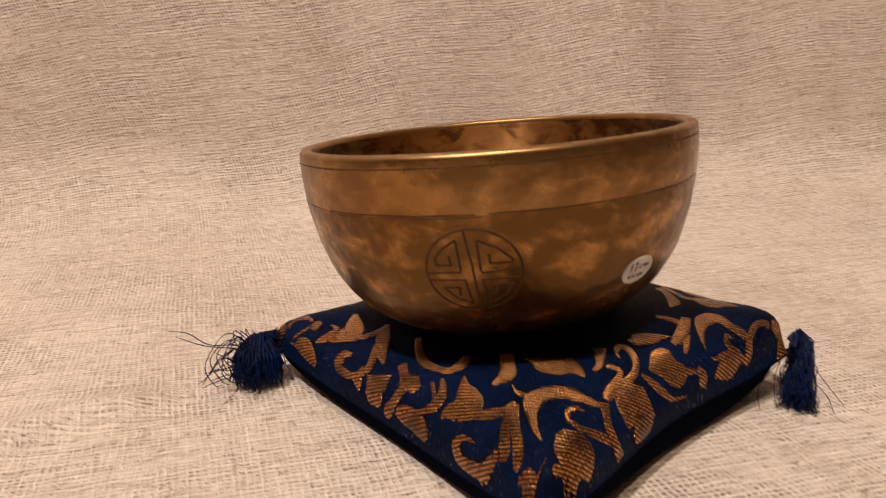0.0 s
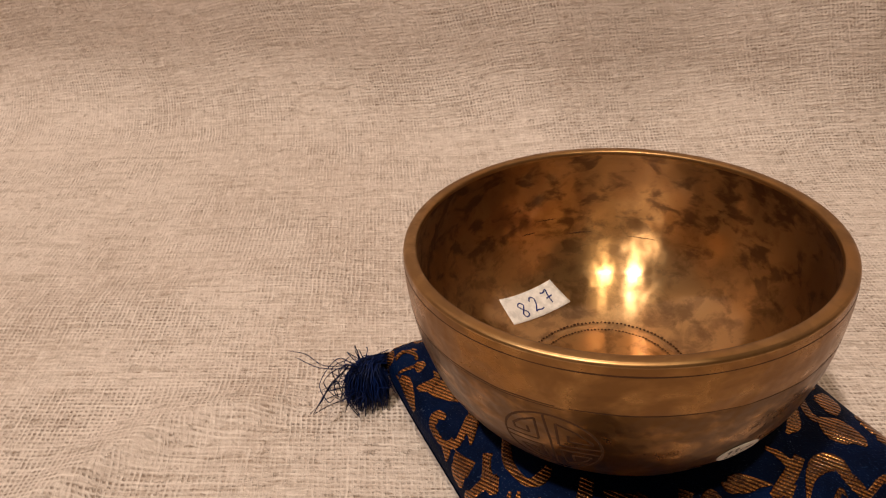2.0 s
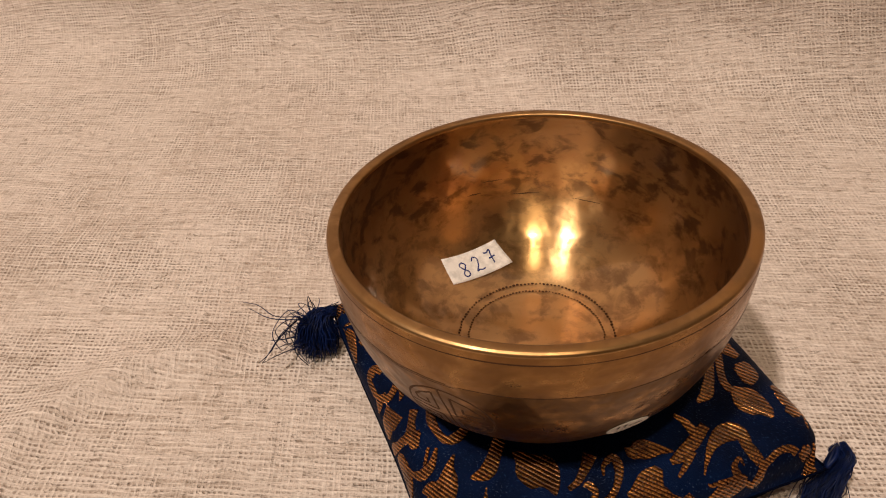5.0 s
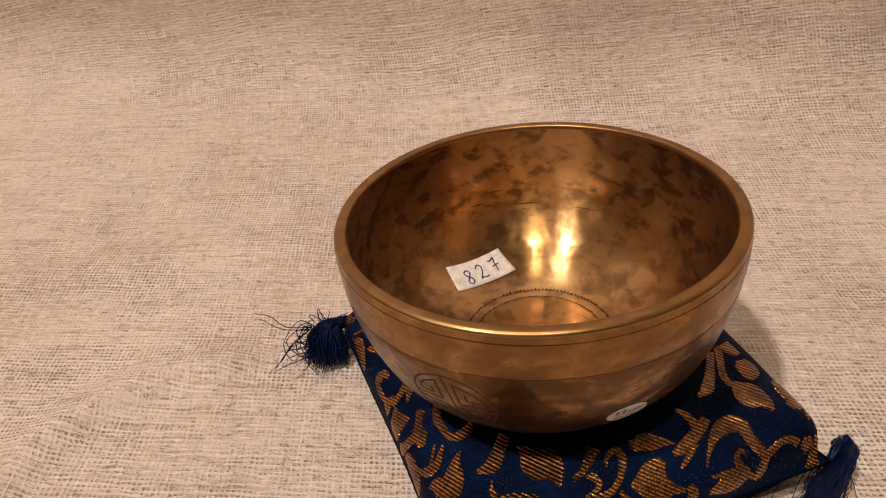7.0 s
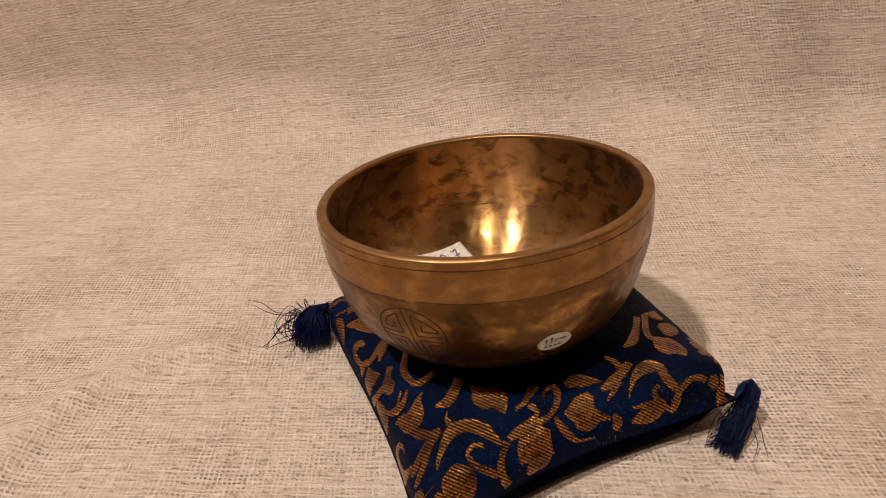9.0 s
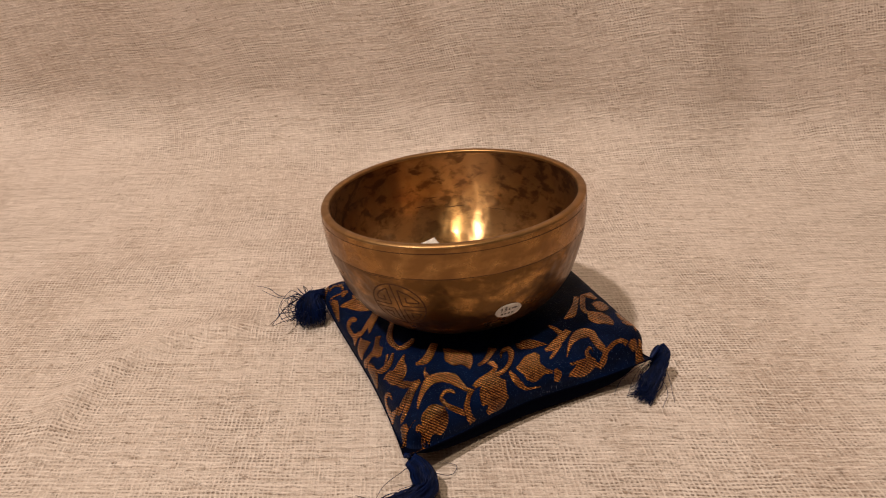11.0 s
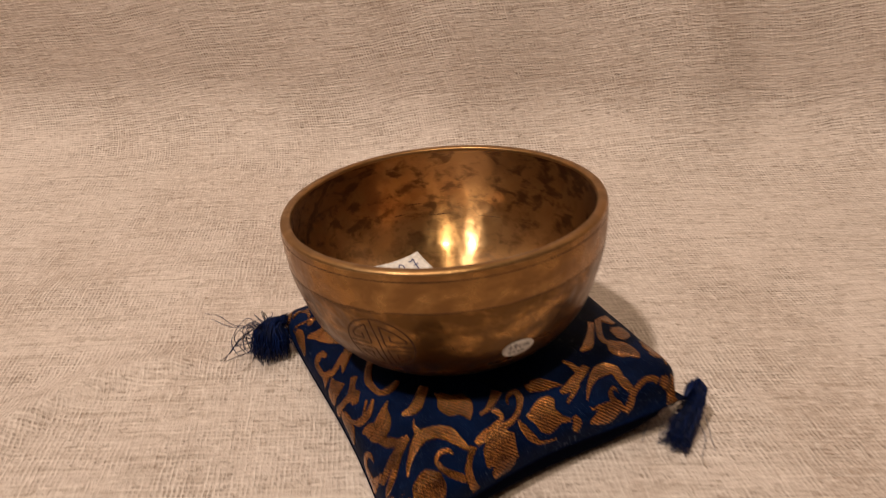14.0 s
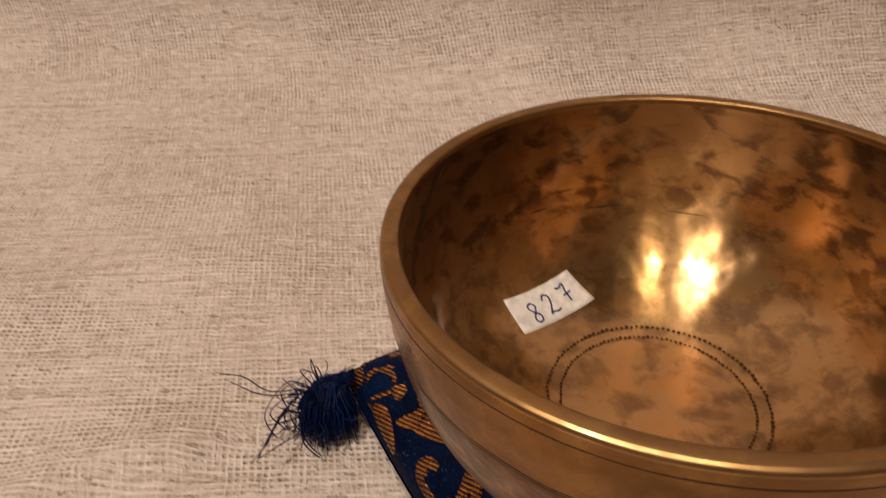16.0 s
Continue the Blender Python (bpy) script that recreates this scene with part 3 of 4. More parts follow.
def cushion_point(u, v, lift=0.0, below=False):
    u, v = max(-1.0, min(1.0, u)), max(-1.0, min(1.0, v))
    s, t = (u + 1) / 2, (v + 1) / 2
    p = LEFT * (1 - s) * (1 - t) + FRONT * s * (1 - t) + RIGHT * s * t + BACK * (1 - s) * t
    near = (1 - u * u) * max(0.0, -v) ** 2
    rest = (1 - v * v) * max(0.0, -u) ** 2
    far = (1 - u * u) * max(0.0, v) ** 2
    side = (1 - v * v) * max(0.0, u) ** 2
    p = p + (MIDDLE - p) * ((0.062 + 0.045 * u) * near + 0.11 * side - 0.035 * rest - 0.10 * far)
    full = 11 + 16 * max(0.0, -u) * max(0.0, -v)
    d = max(0.0, 1 - (abs(u) ** full + abs(v) ** full) ** (2.6 / full)) ** (0.31 - 0.08 * max(0.0, v))
    tuck = 0.0065 * side + 0.0018 * near
    seam = 0.0062 + 0.0112 * abs(u * v) ** 3 * (1 - 0.45 * (1 - s) * (1 - t)) + tuck
    if below:
        p = p + (MIDDLE - p) * (0.05 - 0.03 * side) * min(1.0, d * 1.6)
        return Vector((p.x, p.y, max(0.0006, seam - (0.016 + tuck) * d)))
    top = 0.0240 + 0.0050 * (s * 0.2 + t * 0.8) - 0.004 * (1 - s) * (1 - t)
    crease = 0.0006 * noise.noise((p.x * 55, p.y * 55, 3.0)) + 0.0009 * noise.noise((u * 2 + v * 7, v * 2 - u, 5.0)) * abs(u * v) ** 2
    z = seam + d * (top + crease - tuck)
    z = min(z, max(bowl_under(p.x, p.y) - 0.0002, 0.008))
    return Vector((p.x, p.y, z + lift))


def spread(a):
    """Cover coordinates -1 to 1 that give the steep edges their share."""
    return math.copysign(1 - (1 - min(1.0, abs(a))) ** 3, a)


cushion = new("cushion")
cushion.location = (0.0108, -0.0053, 0)
tagged(cushion, "small square navy satin brocade cushion with gold scrolls and tassels", "cushion")
SHIFT = Vector((0.0108, -0.0053, 0))


def cover(below):
    bm, n = bmesh.new(), 80
    g = [[bm.verts.new(cushion_point(spread(-1 + 2 * i / n), spread(-1 + 2 * j / n), 0, below) - SHIFT) for i in range(n + 1)] for j in range(n + 1)]
    for j in range(n):
        for i in range(n):
            q = (g[j][i], g[j][i + 1], g[j + 1][i + 1], g[j + 1][i])
            bm.faces.new(q[::-1] if below else q)
    return bm


brocade = part("brocade_cover", cover(False), M_NAVY, cushion, "navy satin woven with gold")
part("underside", cover(True), M_UNDER, cushion, "plain navy underside, shade put into its blackish colour")


def seam_cord():
    bm, n = bmesh.new(), 60
    ring = [(-1 + 2 * i / n, -1) for i in range(n)] + [(1, -1 + 2 * i / n) for i in range(n)] + [(1 - 2 * i / n, 1) for i in range(n)] + [(-1, 1 - 2 * i / n) for i in range(n)]
    tube(bm, [cushion_point(u, v) - SHIFT for u, v in ring + ring[:1]], 0.0004, 5, 1.0)
    part("seam", bm, M_UNDER, cushion, "dark stitched edge seam")


seam_cord()


def on_cover(a, b, lift=0.0):
    a, b = max(-0.97, min(0.97, a)), max(-0.97, min(0.97, b))
    p = cushion_point(spread(a), spread(b))
    du = cushion_point(spread(a + 0.02), spread(b)) - cushion_point(spread(a - 0.02), spread(b))
    dv = cushion_point(spread(a), spread(b + 0.02)) - cushion_point(spread(a), spread(b - 0.02))
    normal = du.cross(dv)
    if normal.z < 0:
        normal = -normal
    return p + lift * normal.normalized(), du / 0.04, dv / 0.04


def motif(name, *points):
    """A gold woven leaf or scroll on the cover, through points (a, b, width in mm), with a stepped thread edge."""
    path = spline([(a, b, w) for a, b, w in points], 12)
    bm, n, rows = bmesh.new(), len(path), []
    seed = points[0][0] * 977 + points[0][1] * 331
    high = 0.00020 + 0.00003 * (int(abs(seed)) % 7)
    for i, (a, b, w) in enumerate(path):
        p, q = path[max(i - 1, 0)], path[min(i + 1, n - 1)]
        _, du, dv = on_cover(a, b)
        lu, lv = max(du.length, 0.01), max(dv.length, 0.01)
        way = Vector(((q[0] - p[0]) * lu, (q[1] - p[1]) * lv))
        way = way.normalized() if way.length > 1e-9 else Vector((1, 0))
        half = [max(w, 0.5) * 0.00055 + 0.00016 * noise.noise((i * 0.83, seed, k * 7.0)) for k in (0, 1)]
        rows.append([])
        for k, lift in ((1, 0.00004), (0.92, high - 0.00003), (0.4, high), (-0.4, high), (-0.92, high - 0.00003), (-1, 0.00004)):
            h = half[0] if k > 0 else half[1]
            rows[-1].append(bm.verts.new(on_cover(a - way.y * h * k / lu, b + way.x * h * k / lv, lift)[0] - SHIFT))
    for r, s in zip(rows, rows[1:]):
        for k in range(5):
            bm.faces.new((r[k], s[k], s[k + 1], r[k + 1]))
    part(name, bm, M_GOLD, brocade)


motif("gold_leaf", (-0.625, -0.634, 2.1), (-0.583, -0.723, 6.0), (-0.733, -0.804, 11.0), (-0.566, -0.941, 1.3))
motif("gold_leaf", (-0.384, -0.728, 2.9), (-0.337, -0.721, 5.6), (-0.280, -0.769, 4.8), (-0.245, -0.830, 1.9))
motif("gold_scroll", (-0.494, -0.655, 1.9), (-0.503, -0.556, 1.8), (-0.484, -0.513, 1.4), (-0.447, -0.483, 1.6), (-0.415, -0.474, 1.4), (-0.388, -0.485, 1.5))
motif("gold_leaf", (-0.377, -0.501, 2.0), (-0.351, -0.493, 4.3), (-0.331, -0.477, 3.2))
motif("gold_scroll", (-0.413, -0.717, 0.8), (-0.389, -0.604, 1.2), (-0.369, -0.528, 1.3))
motif("gold_scroll", (-0.286, -0.604, 1.0), (-0.271, -0.566, 3.1), (-0.258, -0.506, 3.8), (-0.263, -0.440, 2.3), (-0.297, -0.433, 0.4))
motif("gold_leaf", (-0.277, -0.309, 1.8), (-0.253, -0.340, 4.4), (-0.224, -0.376, 6.6), (-0.201, -0.420, 7.5), (-0.196, -0.473, 3.2))
motif("gold_leaf", (-0.218, -0.438, 8.2), (-0.229, -0.486, 5.3), (-0.246, -0.535, 1.0))
motif("gold_scroll", (-0.206, -0.486, 1.9), (-0.176, -0.432, 2.0), (-0.156, -0.387, 2.5), (-0.143, -0.338, 3.1), (-0.145, -0.286, 2.2))
motif("gold_leaf", (-0.141, -0.317, 4.6), (-0.109, -0.370, 5.1), (-0.084, -0.427, 4.3), (-0.064, -0.463, 2.2), (-0.052, -0.493, 0.8))
motif("gold_scroll", (-0.104, -0.406, 3.3), (-0.088, -0.474, 2.9), (-0.077, -0.549, 2.9), (-0.080, -0.606, 3.4))
motif("gold_scroll", (-0.143, -0.533, 1.7), (-0.164, -0.570, 3.2), (-0.165, -0.633, 4.3), (-0.157, -0.695, 2.8), (-0.136, -0.710, 2.6), (-0.107, -0.700, 2.2), (-0.088, -0.637, 3.2), (-0.085, -0.580, 3.4))
motif("gold_scroll", (-0.102, -0.678, 2.9), (-0.084, -0.720, 3.4), (-0.076, -0.798, 1.0))
motif("gold_leaf", (-0.043, -0.572, 9.2), (-0.037, -0.650, 8.6), (-0.033, -0.740, 8.2), (-0.023, -0.799, 5.0), (-0.016, -0.844, 1.9))
motif("gold_scroll", (-0.018, -0.436, 3.3), (-0.000, -0.483, 2.8), (0.020, -0.538, 4.2), (0.019, -0.619, 3.2), (0.015, -0.734, 3.2), (0.007, -0.840, 3.9), (0.014, -0.886, 2.5))
motif("gold_leaf", (0.023, -0.532, 4.2), (0.035, -0.506, 6.3), (0.041, -0.477, 4.2))
motif("gold_leaf", (0.028, -0.776, 2.6), (0.046, -0.770, 5.1), (0.074, -0.772, 5.7), (0.098, -0.807, 5.3), (0.115, -0.874, 2.3))
motif("gold_scroll", (0.076, -0.412, 1.0), (0.096, -0.458, 2.4), (0.105, -0.504, 3.6), (0.104, -0.578, 3.6), (0.086, -0.655, 1.4), (0.066, -0.687, 0.9))
motif("gold_scroll", (0.065, -0.451, 1.2), (0.080, -0.486, 1.2), (0.093, -0.521, 1.3))
motif("gold_scroll", (-0.046, -0.287, 2.4), (-0.014, -0.339, 3.1), (0.016, -0.377, 3.3), (0.045, -0.377, 2.5), (0.070, -0.359, 2.5), (0.078, -0.318, 4.0), (0.072, -0.281, 3.1), (0.063, -0.266, 1.8))
motif("gold_leaf", (0.109, -0.354, 0.9), (0.128, -0.395, 3.2), (0.151, -0.429, 6.4), (0.171, -0.471, 8.2), (0.190, -0.525, 8.1), (0.199, -0.573, 3.0))
motif("gold_leaf", (0.165, -0.525, 6.0), (0.145, -0.553, 5.0), (0.137, -0.622, 0.6))
motif("gold_scroll", (0.214, -0.503, 3.2), (0.248, -0.467, 4.1), (0.267, -0.428, 3.3), (0.280, -0.368, 3.2))
motif("gold_leaf", (0.124, -0.200, 3.9), (0.158, -0.240, 4.3), (0.180, -0.275, 5.1), (0.179, -0.310, 3.0), (0.174, -0.332, 0.8))
motif("gold_scroll", (0.271, -0.374, 3.2), (0.303, -0.443, 4.2), (0.322, -0.507, 3.3), (0.344, -0.572, 3.1), (0.362, -0.633, 3.5), (0.373, -0.691, 2.2))
motif("gold_scroll", (0.313, -0.431, 1.9), (0.355, -0.494, 2.5), (0.388, -0.544, 2.9), (0.415, -0.598, 2.8), (0.430, -0.645, 2.6), (0.438, -0.689, 0.9))
motif("gold_scroll", (0.259, -0.669, 0.1), (0.242, -0.663, 1.0), (0.216, -0.679, 1.9), (0.204, -0.734, 2.8), (0.208, -0.791, 3.2), (0.226, -0.850, 3.3), (0.247, -0.860, 3.5), (0.280, -0.849, 3.8), (0.308, -0.826, 3.4), (0.326, -0.767, 3.5), (0.339, -0.685, 2.5), (0.330, -0.636, 0.6))
motif("gold_leaf", (0.300, -0.831, 8.2), (0.303, -0.876, 5.4), (0.309, -0.893, 1.1))
motif("gold_scroll", (0.457, -0.469, 0.7), (0.407, -0.440, 1.6), (0.362, -0.399, 2.5), (0.325, -0.356, 4.0), (0.302, -0.313, 5.7), (0.305, -0.281, 5.6), (0.316, -0.253, 5.5), (0.344, -0.225, 5.6), (0.394, -0.213, 4.1), (0.441, -0.202, 2.9), (0.478, -0.195, 1.5))
motif("gold_scroll", (0.216, -0.299, 0.0), (0.240, -0.316, 1.2), (0.271, -0.318, 2.5))
motif("gold_leaf", (0.164, -0.187, 0.5), (0.186, -0.175, 4.8), (0.218, -0.166, 10.4), (0.250, -0.148, 10.9), (0.281, -0.141, 6.1), (0.326, -0.144, 0.5))
motif("gold_leaf", (0.253, -0.043, 4.3), (0.287, -0.066, 2.9), (0.315, -0.091, 2.0), (0.324, -0.114, 1.4))
motif("gold_scroll", (0.334, -0.040, 0.7), (0.304, -0.032, 1.4), (0.291, -0.011, 2.5), (0.328, -0.008, 2.9), (0.386, -0.024, 2.1), (0.425, -0.046, 2.1), (0.439, -0.072, 2.4), (0.438, -0.097, 3.5), (0.455, -0.136, 2.7), (0.468, -0.168, 2.1))
motif("gold_scroll", (0.331, -0.082, 1.1), (0.347, -0.071, 2.4), (0.384, -0.069, 1.8), (0.406, -0.092, 1.6), (0.424, -0.127, 1.7), (0.444, -0.159, 1.3))
motif("gold_scroll", (0.472, -0.177, 2.9), (0.552, -0.206, 2.1), (0.641, -0.224, 2.9), (0.767, -0.225, 3.0), (0.900, -0.211, 3.1))
motif("gold_leaf", (0.482, -0.072, 5.3), (0.537, -0.089, 8.6), (0.600, -0.103, 11.6), (0.679, -0.115, 13.5), (0.758, -0.118, 10.6), (0.819, -0.131, 5.6), (0.865, -0.150, 2.4))
motif("gold_scroll", (0.463, -0.248, 1.0), (0.431, -0.256, 1.7), (0.422, -0.286, 1.7), (0.453, -0.314, 1.4), (0.479, -0.316, 1.7))
motif("gold_scroll", (0.474, -0.315, 2.1), (0.540, -0.303, 2.2), (0.617, -0.272, 2.6), (0.708, -0.239, 2.1))
motif("gold_leaf", (0.507, -0.343, 5.0), (0.552, -0.363, 9.1), (0.622, -0.388, 11.8), (0.686, -0.414, 12.1), (0.729, -0.442, 9.7), (0.750, -0.454, 5.5), (0.755, -0.459, 1.7))
motif("gold_leaf", (0.279, 0.017, 0.6), (0.300, 0.026, 4.2), (0.305, 0.042, 5.7), (0.318, 0.057, 5.4), (0.335, 0.078, 2.7), (0.361, 0.100, 0.6))
motif("gold_leaf", (0.398, 0.058, 2.8), (0.449, 0.035, 8.4), (0.524, 0.024, 13.7), (0.584, 0.017, 10.0), (0.656, 0.007, 3.5))
motif("gold_leaf", (0.565, 0.039, 2.7), (0.598, 0.057, 2.6), (0.649, 0.080, 1.2))
motif("gold_scroll", (0.452, -0.038, 1.2), (0.524, -0.034, 2.8), (0.641, -0.024, 2.9), (0.752, -0.005, 1.3), (0.810, 0.034, 0.6))
motif("gold_leaf", (0.318, 0.195, 3.1), (0.358, 0.151, 4.0), (0.391, 0.109, 3.6), (0.398, 0.085, 1.7))
motif("gold_scroll", (0.390, 0.139, 2.8), (0.444, 0.110, 1.9), (0.487, 0.087, 0.9))
motif("gold_scroll", (0.247, 0.141, 1.1), (0.283, 0.156, 2.5), (0.334, 0.163, 3.0))
motif("gold_scroll", (0.537, 0.143, 0.4), (0.473, 0.157, 1.3), (0.410, 0.183, 2.8), (0.378, 0.217, 4.9), (0.378, 0.251, 5.6), (0.404, 0.275, 4.4), (0.469, 0.277, 3.4), (0.519, 0.285, 3.6), (0.604, 0.299, 3.0))
motif("gold_scroll", (0.605, 0.314, 3.2), (0.700, 0.300, 2.8), (0.797, 0.287, 3.5), (0.857, 0.267, 3.2))
motif("gold_scroll", (0.584, 0.249, 0.4), (0.525, 0.242, 1.3), (0.543, 0.228, 1.7), (0.590, 0.222, 2.3), (0.691, 0.237, 1.8), (0.837, 0.268, 1.8))
motif("gold_leaf", (0.629, 0.202, 6.8), (0.706, 0.200, 13.2), (0.775, 0.185, 8.1), (0.799, 0.137, 1.1))
motif("gold_scroll", (0.639, 0.317, 2.3), (0.581, 0.369, 2.1), (0.593, 0.420, 2.2), (0.640, 0.443, 2.7))
motif("gold_leaf", (0.611, 0.471, 2.2), (0.654, 0.509, 6.6), (0.740, 0.685, 13.2))
motif("gold_scroll", (0.780, 0.859, 1.9), (0.988, 0.985, 0.0))
motif("gold_leaf", (0.623, 0.092, 1.9), (0.725, 0.097, 3.7), (0.829, 0.090, 2.5))
motif("gold_scroll", (0.117, 0.358, 2.9), (0.153, 0.320, 2.7), (0.193, 0.279, 3.5), (0.223, 0.248, 4.0), (0.237, 0.211, 1.1))
motif("gold_scroll", (0.112, 0.410, 2.9), (0.145, 0.372, 2.7), (0.173, 0.345, 2.7), (0.206, 0.327, 2.8), (0.234, 0.332, 3.2))
motif("gold_leaf", (0.226, 0.339, 2.0), (0.263, 0.359, 9.7), (0.299, 0.384, 10.1), (0.336, 0.404, 6.1), (0.380, 0.411, 0.5))
motif("gold_leaf", (0.156, 0.472, 4.7), (0.177, 0.477, 9.1), (0.205, 0.445, 6.4), (0.227, 0.416, 2.3))
motif("gold_leaf", (0.249, 0.541, 1.4), (0.266, 0.606, 6.5), (0.348, 0.580, 6.2), (0.380, 0.502, 2.7))
motif("gold_scroll", (0.100, 0.460, 7.5), (0.117, 0.472, 6.1), (0.138, 0.496, 3.2))
motif("gold_leaf", (0.469, -0.657, 3.5), (0.500, -0.682, 9.6), (0.518, -0.702, 10.1), (0.554, -0.700, 1.4))
motif("gold_scroll", (0.613, -0.538, 2.1), (0.609, -0.510, 2.1), (0.673, -0.487, 2.1), (0.720, -0.486, 2.4), (0.772, -0.501, 2.1), (0.857, -0.557, 1.6), (0.843, -0.686, 2.3))
motif("gold_leaf", (0.700, -0.841, 1.6), (0.988, -0.788, 1.8))


# Tassels at the corners, each with a cord, a knot and silk threads
def tassel(label, corner, knot, ends, count, spread, seed, loose):
    """ends: the middle line of the bundle from the knot on. loose: single stray threads."""
    rnd = random.Random(seed)
    bm = bmesh.new()
    line = spline([tuple(p) for p in [knot] + ends], 6)
    for i in range(count):
        a, r = rnd.uniform(0, 2 * math.pi), math.sqrt(rnd.random())
        cut = rnd.uniform(0.74, 1.0) if rnd.random() < 0.85 else rnd.uniform(0.4, 0.75)
        pts = []
        m = max(4, int(len(line) * cut))
        wob = rnd.uniform(0, 9)
        for k in range(m):
            f = k / (len(line) - 1)
            p = line[k]
            way = (line[min(k + 1, len(line) - 1)] - line[max(k - 1, 0)]).normalized()
            side = way.cross(Vector((0, 0, 1)))
            side = side.normalized() if side.length > 0.2 else Vector((1, 0, 0))
            up = side.cross(way)
            wide = spread(f)
            q = p + wide * r * (math.cos(a) * side + 0.75 * math.sin(a) * up)
            q += 0.0015 * min(1.0, 4 * f) * Vector((noise.noise((wob, f * 8, 2)), noise.noise((wob, f * 8, 6)), noise.noise((wob, f * 8, 8))))
            q += 0.0036 * f * Vector((noise.noise((wob, f * 3, 0)), noise.noise((wob, f * 3, 5)), noise.noise((wob, f * 3, 9))))
            q.z = max(q.z, 0.0007)
            pts.append(q - SHIFT)
        tube(bm, pts, 0.00018, 3, 0.8)
    base = part("tassel", bm, M_SILK, cushion, label)
    bm = bmesh.new()
    for k in range(3):
        w = Vector((rnd.uniform(-1, 1), rnd.uniform(-1, 1), rnd.uniform(-1, 1))) * 0.0008
        tube(bm, spline([corner - SHIFT, corner.lerp(knot, 0.5) + w + Vector((0, 0, 0.001)) - SHIFT, knot - SHIFT], 5), 0.0008, 5, 1.0)
    part("cord", bm, M_SILK, base, "short navy cord")
    bm = bmesh.new()
    for stray in loose:
        pts = spline([tuple(Vector(p) - SHIFT) for p in stray], 8)
        for k, p in enumerate(pts):
            p += 0.0003 * Vector((noise.noise((k * 0.6, stray[-1][0] * 300, 0)), noise.noise((k * 0.6, stray[-1][1] * 300, 5)), 0))
            p.z = max(p.z, 0.0005)
        tube(bm, pts, 0.00017, 3, 0.7)
    part("stray_threads", bm, M_SILK, base, "thin dark stray threads")
    return base


V = Vector


def right_tassel():
    loose = [[(0.108, -0.010, 0.015), (0.112, -0.018, 0.008), (0.1155, -0.030, 0.0012)], [(0.101, -0.014, 0.012), (0.096, -0.020, 0.006), (0.0935, -0.028, 0.001)],
             [(0.100, -0.015, 0.011), (0.090, -0.022, 0.005), (0.087, -0.030, 0.001)], [(0.107, -0.016, 0.008), (0.112, -0.024, 0.003), (0.110, -0.034, 0.001)]]
    tassel("navy silk tassel hanging from a cushion corner", V((0.1025, -0.0183, 0.0175)), V((0.1060, -0.0105, 0.0195)),
           [V((0.1080, -0.0125, 0.0165)), V((0.1065, -0.0165, 0.0105)), V((0.1035, -0.0225, 0.0055)), V((0.1005, -0.0280, 0.0024)), V((0.0980, -0.0320, 0.0014))], 230, lambda f: 0.0036 + 0.0034 * f * f, 11, loose)


def front_tassel():
    loose = [[(0.006, -0.106, 0.012), (0.020, -0.098, 0.002), (0.0215, -0.091, 0.001), (0.014, -0.092, 0.002)], [(0.0045, -0.107, 0.012), (-0.005, -0.110, 0.003), (-0.007, -0.116, 0.001)],
             [(0.012, -0.116, 0.004), (0.017, -0.120, 0.001), (0.010, -0.124, 0.001)], [(0.002, -0.121, 0.003), (-0.010, -0.117, 0.001), (-0.016, -0.1165, 0.001)]]
    tassel("navy silk tassel lying bent on the cloth", V((0.0038, -0.1062, 0.0175)), V((0.0056, -0.1056, 0.0160)),
           [V((0.0105, -0.1070, 0.0120)), V((0.0138, -0.1115, 0.0080)), V((0.0095, -0.1180, 0.0055)), V((0.0010, -0.1230, 0.0038)), V((-0.0070, -0.1275, 0.0026)), V((-0.0130, -0.1305, 0.0018))], 300,
           lambda f: 0.0032 + 0.0016 * min(1.0, 6 * f) + 0.0024 * f * f, 12, loose)


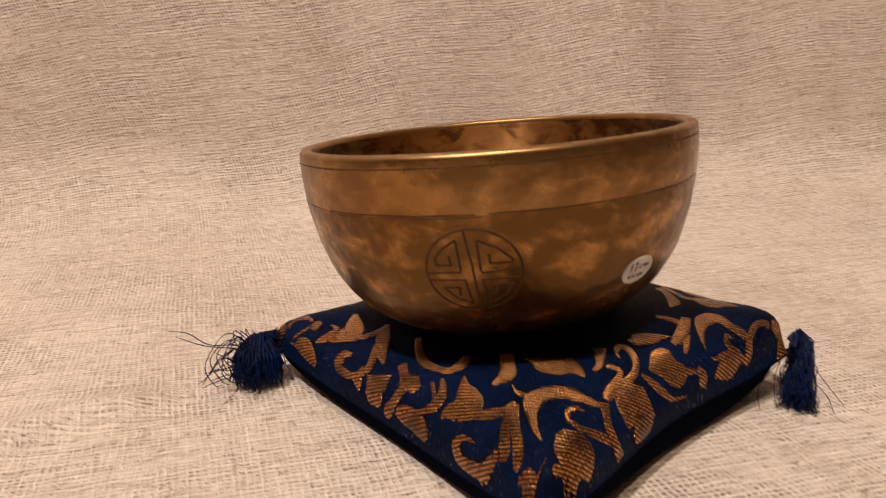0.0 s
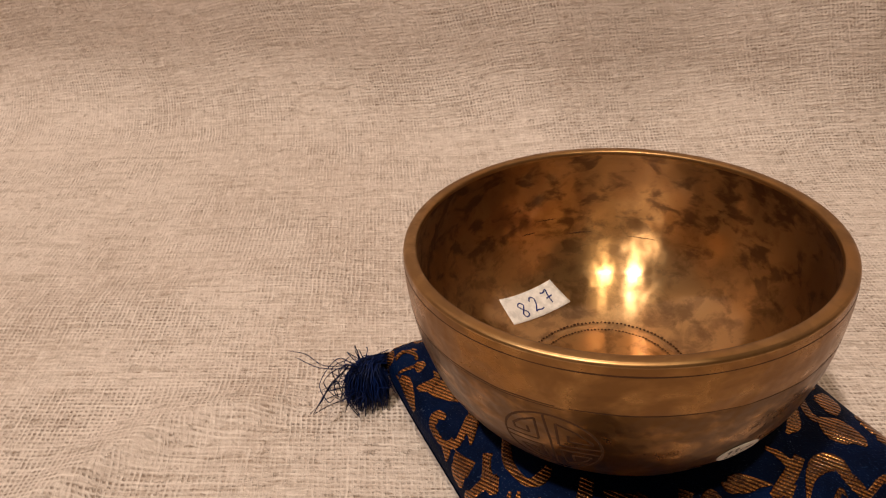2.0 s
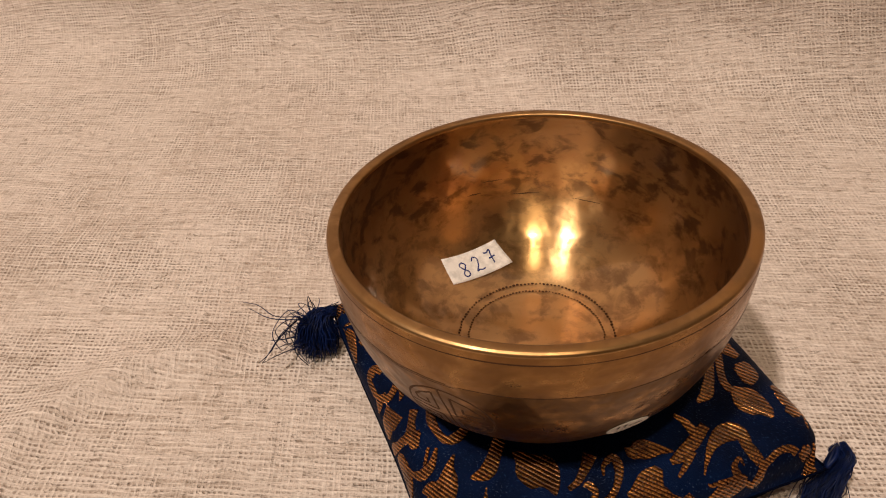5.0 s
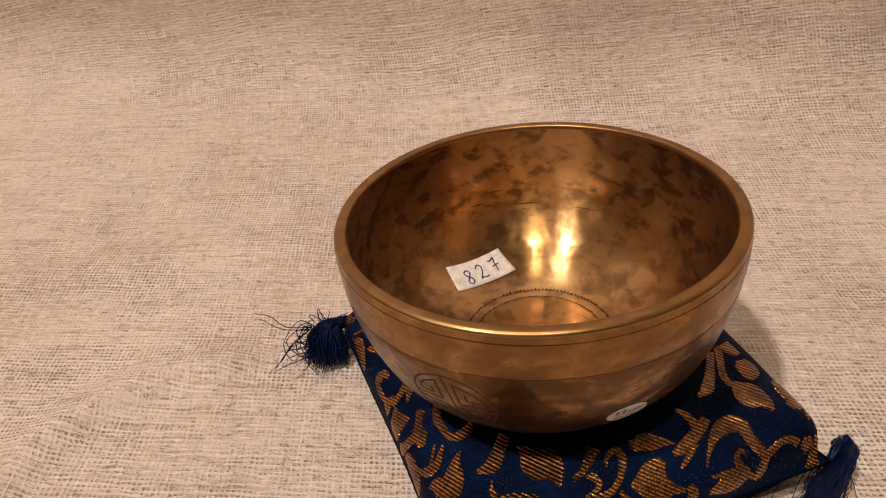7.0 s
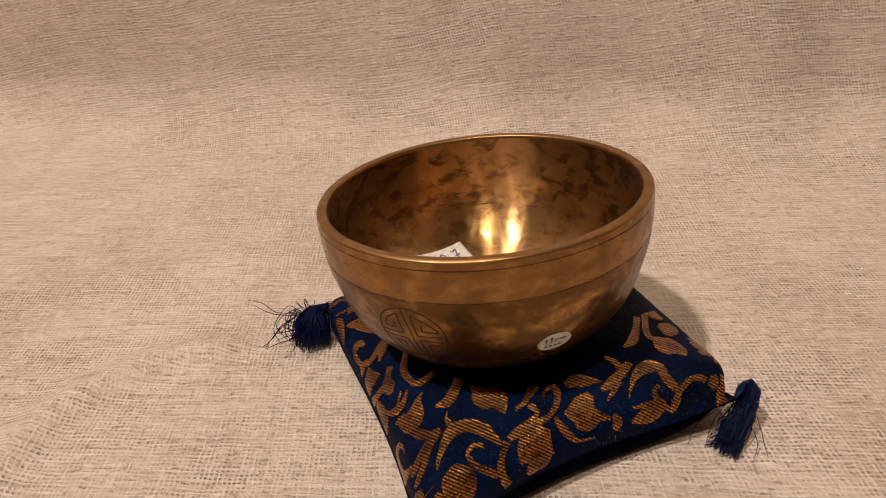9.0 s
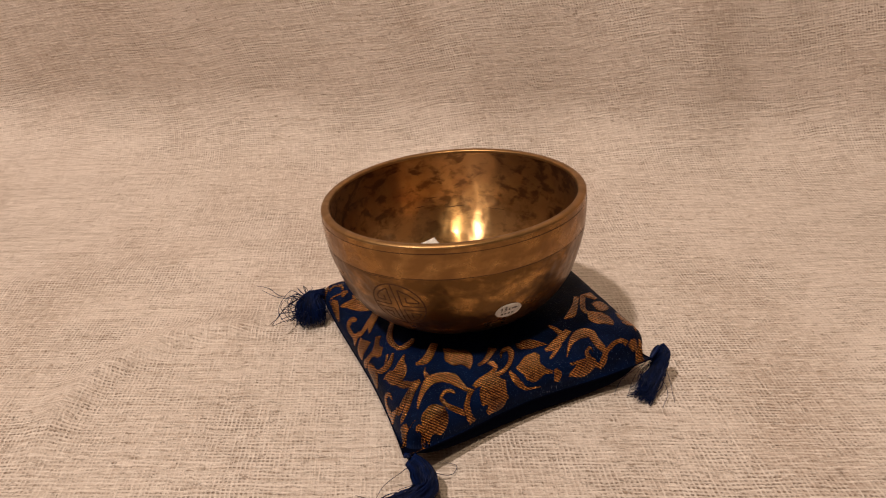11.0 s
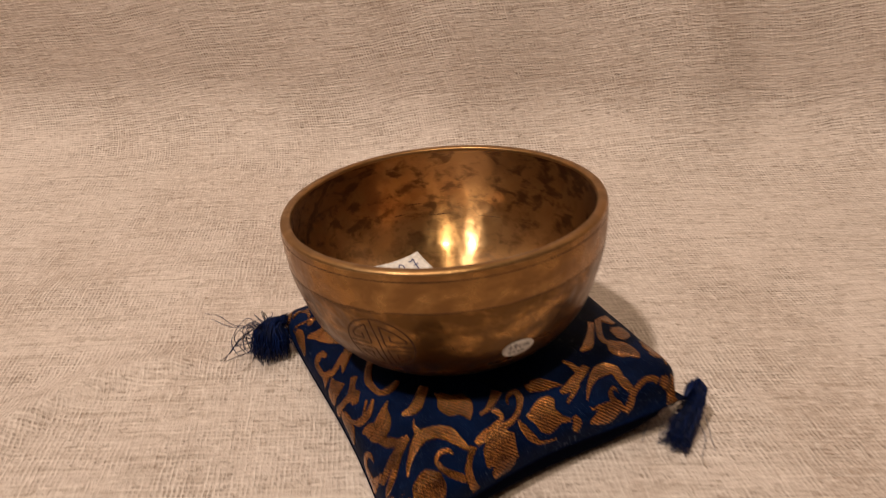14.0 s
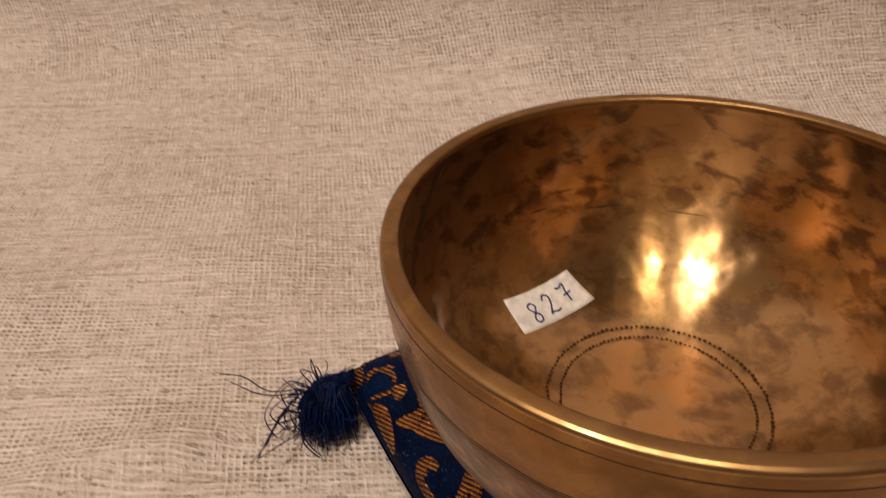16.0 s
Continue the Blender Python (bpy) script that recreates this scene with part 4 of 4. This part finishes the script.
def left_tassel():
    """A puffed tassel whose threads have turned back into a ball, with a spray of stray ends."""
    rnd = random.Random(21)
    centre, corner = V((-0.0868, -0.0015, 0.0090)), V((-0.0815, 0.0075, 0.0142))
    bm = bmesh.new()
    for i in range(520):
        a, r = rnd.uniform(0, 2 * math.pi), math.sqrt(rnd.random())
        out = V((0.0088 * math.cos(a), 0.0068 * math.sin(a), 0)) * r
        start = corner + V((rnd.gauss(0, 0.0011), rnd.gauss(0, 0.0011), rnd.gauss(0.001, 0.0008)))
        crown = centre + V((out.x * 0.55, 0.0035 + out.y * 0.55, 0.0088 - 0.0022 * r + rnd.gauss(0, 0.0006)))
        side = centre + out * rnd.uniform(0.95, 1.15) + V((0, 0.0005, rnd.uniform(-0.001, 0.003)))
        end = centre + out * rnd.uniform(0.7, 1.2) + V((rnd.gauss(0, 0.0012), rnd.gauss(-0.001, 0.0012), rnd.uniform(-0.0085, -0.0035) if r > 0.3 else -0.0075))
        pts = spline([tuple(p) for p in (start, crown, side, end)], 5)
        for k, p in enumerate(pts):
            p += 0.0009 * V((noise.noise((i * 1.7, k * 0.4, 0)), noise.noise((i * 1.7, k * 0.4, 5)), noise.noise((i * 1.7, k * 0.4, 9))))
        tube(bm, [V((p.x, p.y, max(p.z, 0.0006))) - SHIFT for p in pts], 0.00022, 3, 0.8)
    base = part("tassel", bm, M_SILK, cushion, "puffed navy silk tassel with frayed ends on the cloth")
    bm = bmesh.new()
    for k in range(4):
        w = V((rnd.uniform(-1, 1), rnd.uniform(-1, 1), rnd.uniform(-1, 1))) * 0.001
        tube(bm, spline([corner - SHIFT, corner.lerp(centre, 0.4) + w + V((0, 0, 0.002)) - SHIFT, centre + V((0.001, 0.001, 0.005)) - SHIFT], 5), 0.0009, 5, 1.0)
    part("cord", bm, M_SILK, base, "short navy cord")
    bm = bmesh.new()
    stray = [[(-0.094, 0.001, 0.015), (-0.103, -0.004, 0.0175), (-0.110, -0.004, 0.022), (-0.1165, -0.0055, 0.0238)], [(-0.094, 0.0, 0.014), (-0.104, -0.006, 0.018), (-0.1135, -0.006, 0.0215)],
             [(-0.095, 0.001, 0.014), (-0.098, -0.010, 0.0145), (-0.0985, -0.018, 0.013), (-0.1007, -0.0246, 0.0122)], [(-0.096, 0.000, 0.013), (-0.0985, -0.012, 0.0135), (-0.1000, -0.0235, 0.011)],
             [(-0.0955, 0.000, 0.0135), (-0.0975, -0.009, 0.014), (-0.0992, -0.0195, 0.0125)]]
    for i in range(16):
        a = radians(rnd.uniform(95, 275))
        n = rnd.uniform(0.006, 0.013)
        out = V((math.cos(a), math.sin(a), 0))
        s = centre + out * 0.0065 + V((0, 0, rnd.uniform(-0.004, 0.006)))
        bend = V((rnd.uniform(-1, 1), rnd.uniform(-1, 1), rnd.uniform(-0.5, 1))) * 0.004
        stray.append([tuple(s), tuple(s + out * n * 0.5 + bend), tuple(s + out * n + bend * rnd.uniform(-1.2, 1.2))])
    for i in range(22):
        a = radians(rnd.uniform(20, 340))
        out = V((math.cos(a), math.sin(a), rnd.uniform(-0.3, 0.9)))
        s = centre + V((math.cos(a), math.sin(a), 0)) * 0.0068 + V((0, 0, rnd.uniform(-0.004, 0.005)))
        stray.append([tuple(s), tuple(s + out * rnd.uniform(0.002, 0.004)), tuple(s + out * rnd.uniform(0.004, 0.0075) + V((rnd.uniform(-1, 1), rnd.uniform(-1, 1), 0)) * 0.001)])
    for i in range(11):
        a = radians(rnd.uniform(130, 250))
        out, wide = V((math.cos(a), math.sin(a), 0)), rnd.uniform(0.010, 0.019)
        side = V((-out.y, out.x, 0)) * rnd.uniform(-0.007, 0.007)
        stray.append([tuple(centre + out * 0.003 + V((0, 0, 0.008))), tuple(centre + out * wide * 0.6 + V((0, 0, rnd.uniform(0.008, 0.0125)))), tuple(centre + out * wide + side + V((0, 0, rnd.uniform(0.0, 0.006)))),
                      tuple(centre + out * wide * 0.8 + side * 1.6 + V((0, 0, -0.005))), tuple(centre + out * wide * rnd.uniform(0.5, 0.75) + side * 0.8 + V((0, 0, -0.0065)))])
    for pts in stray:
        pts = spline(pts, 6)
        tube(bm, [V((p.x, p.y, max(p.z, 0.0005))) - SHIFT for p in pts], 0.00019, 4, 0.6)
    part("stray_threads", bm, M_SILK, base, "thin dark frayed threads")


left_tassel()
right_tassel()
front_tassel()
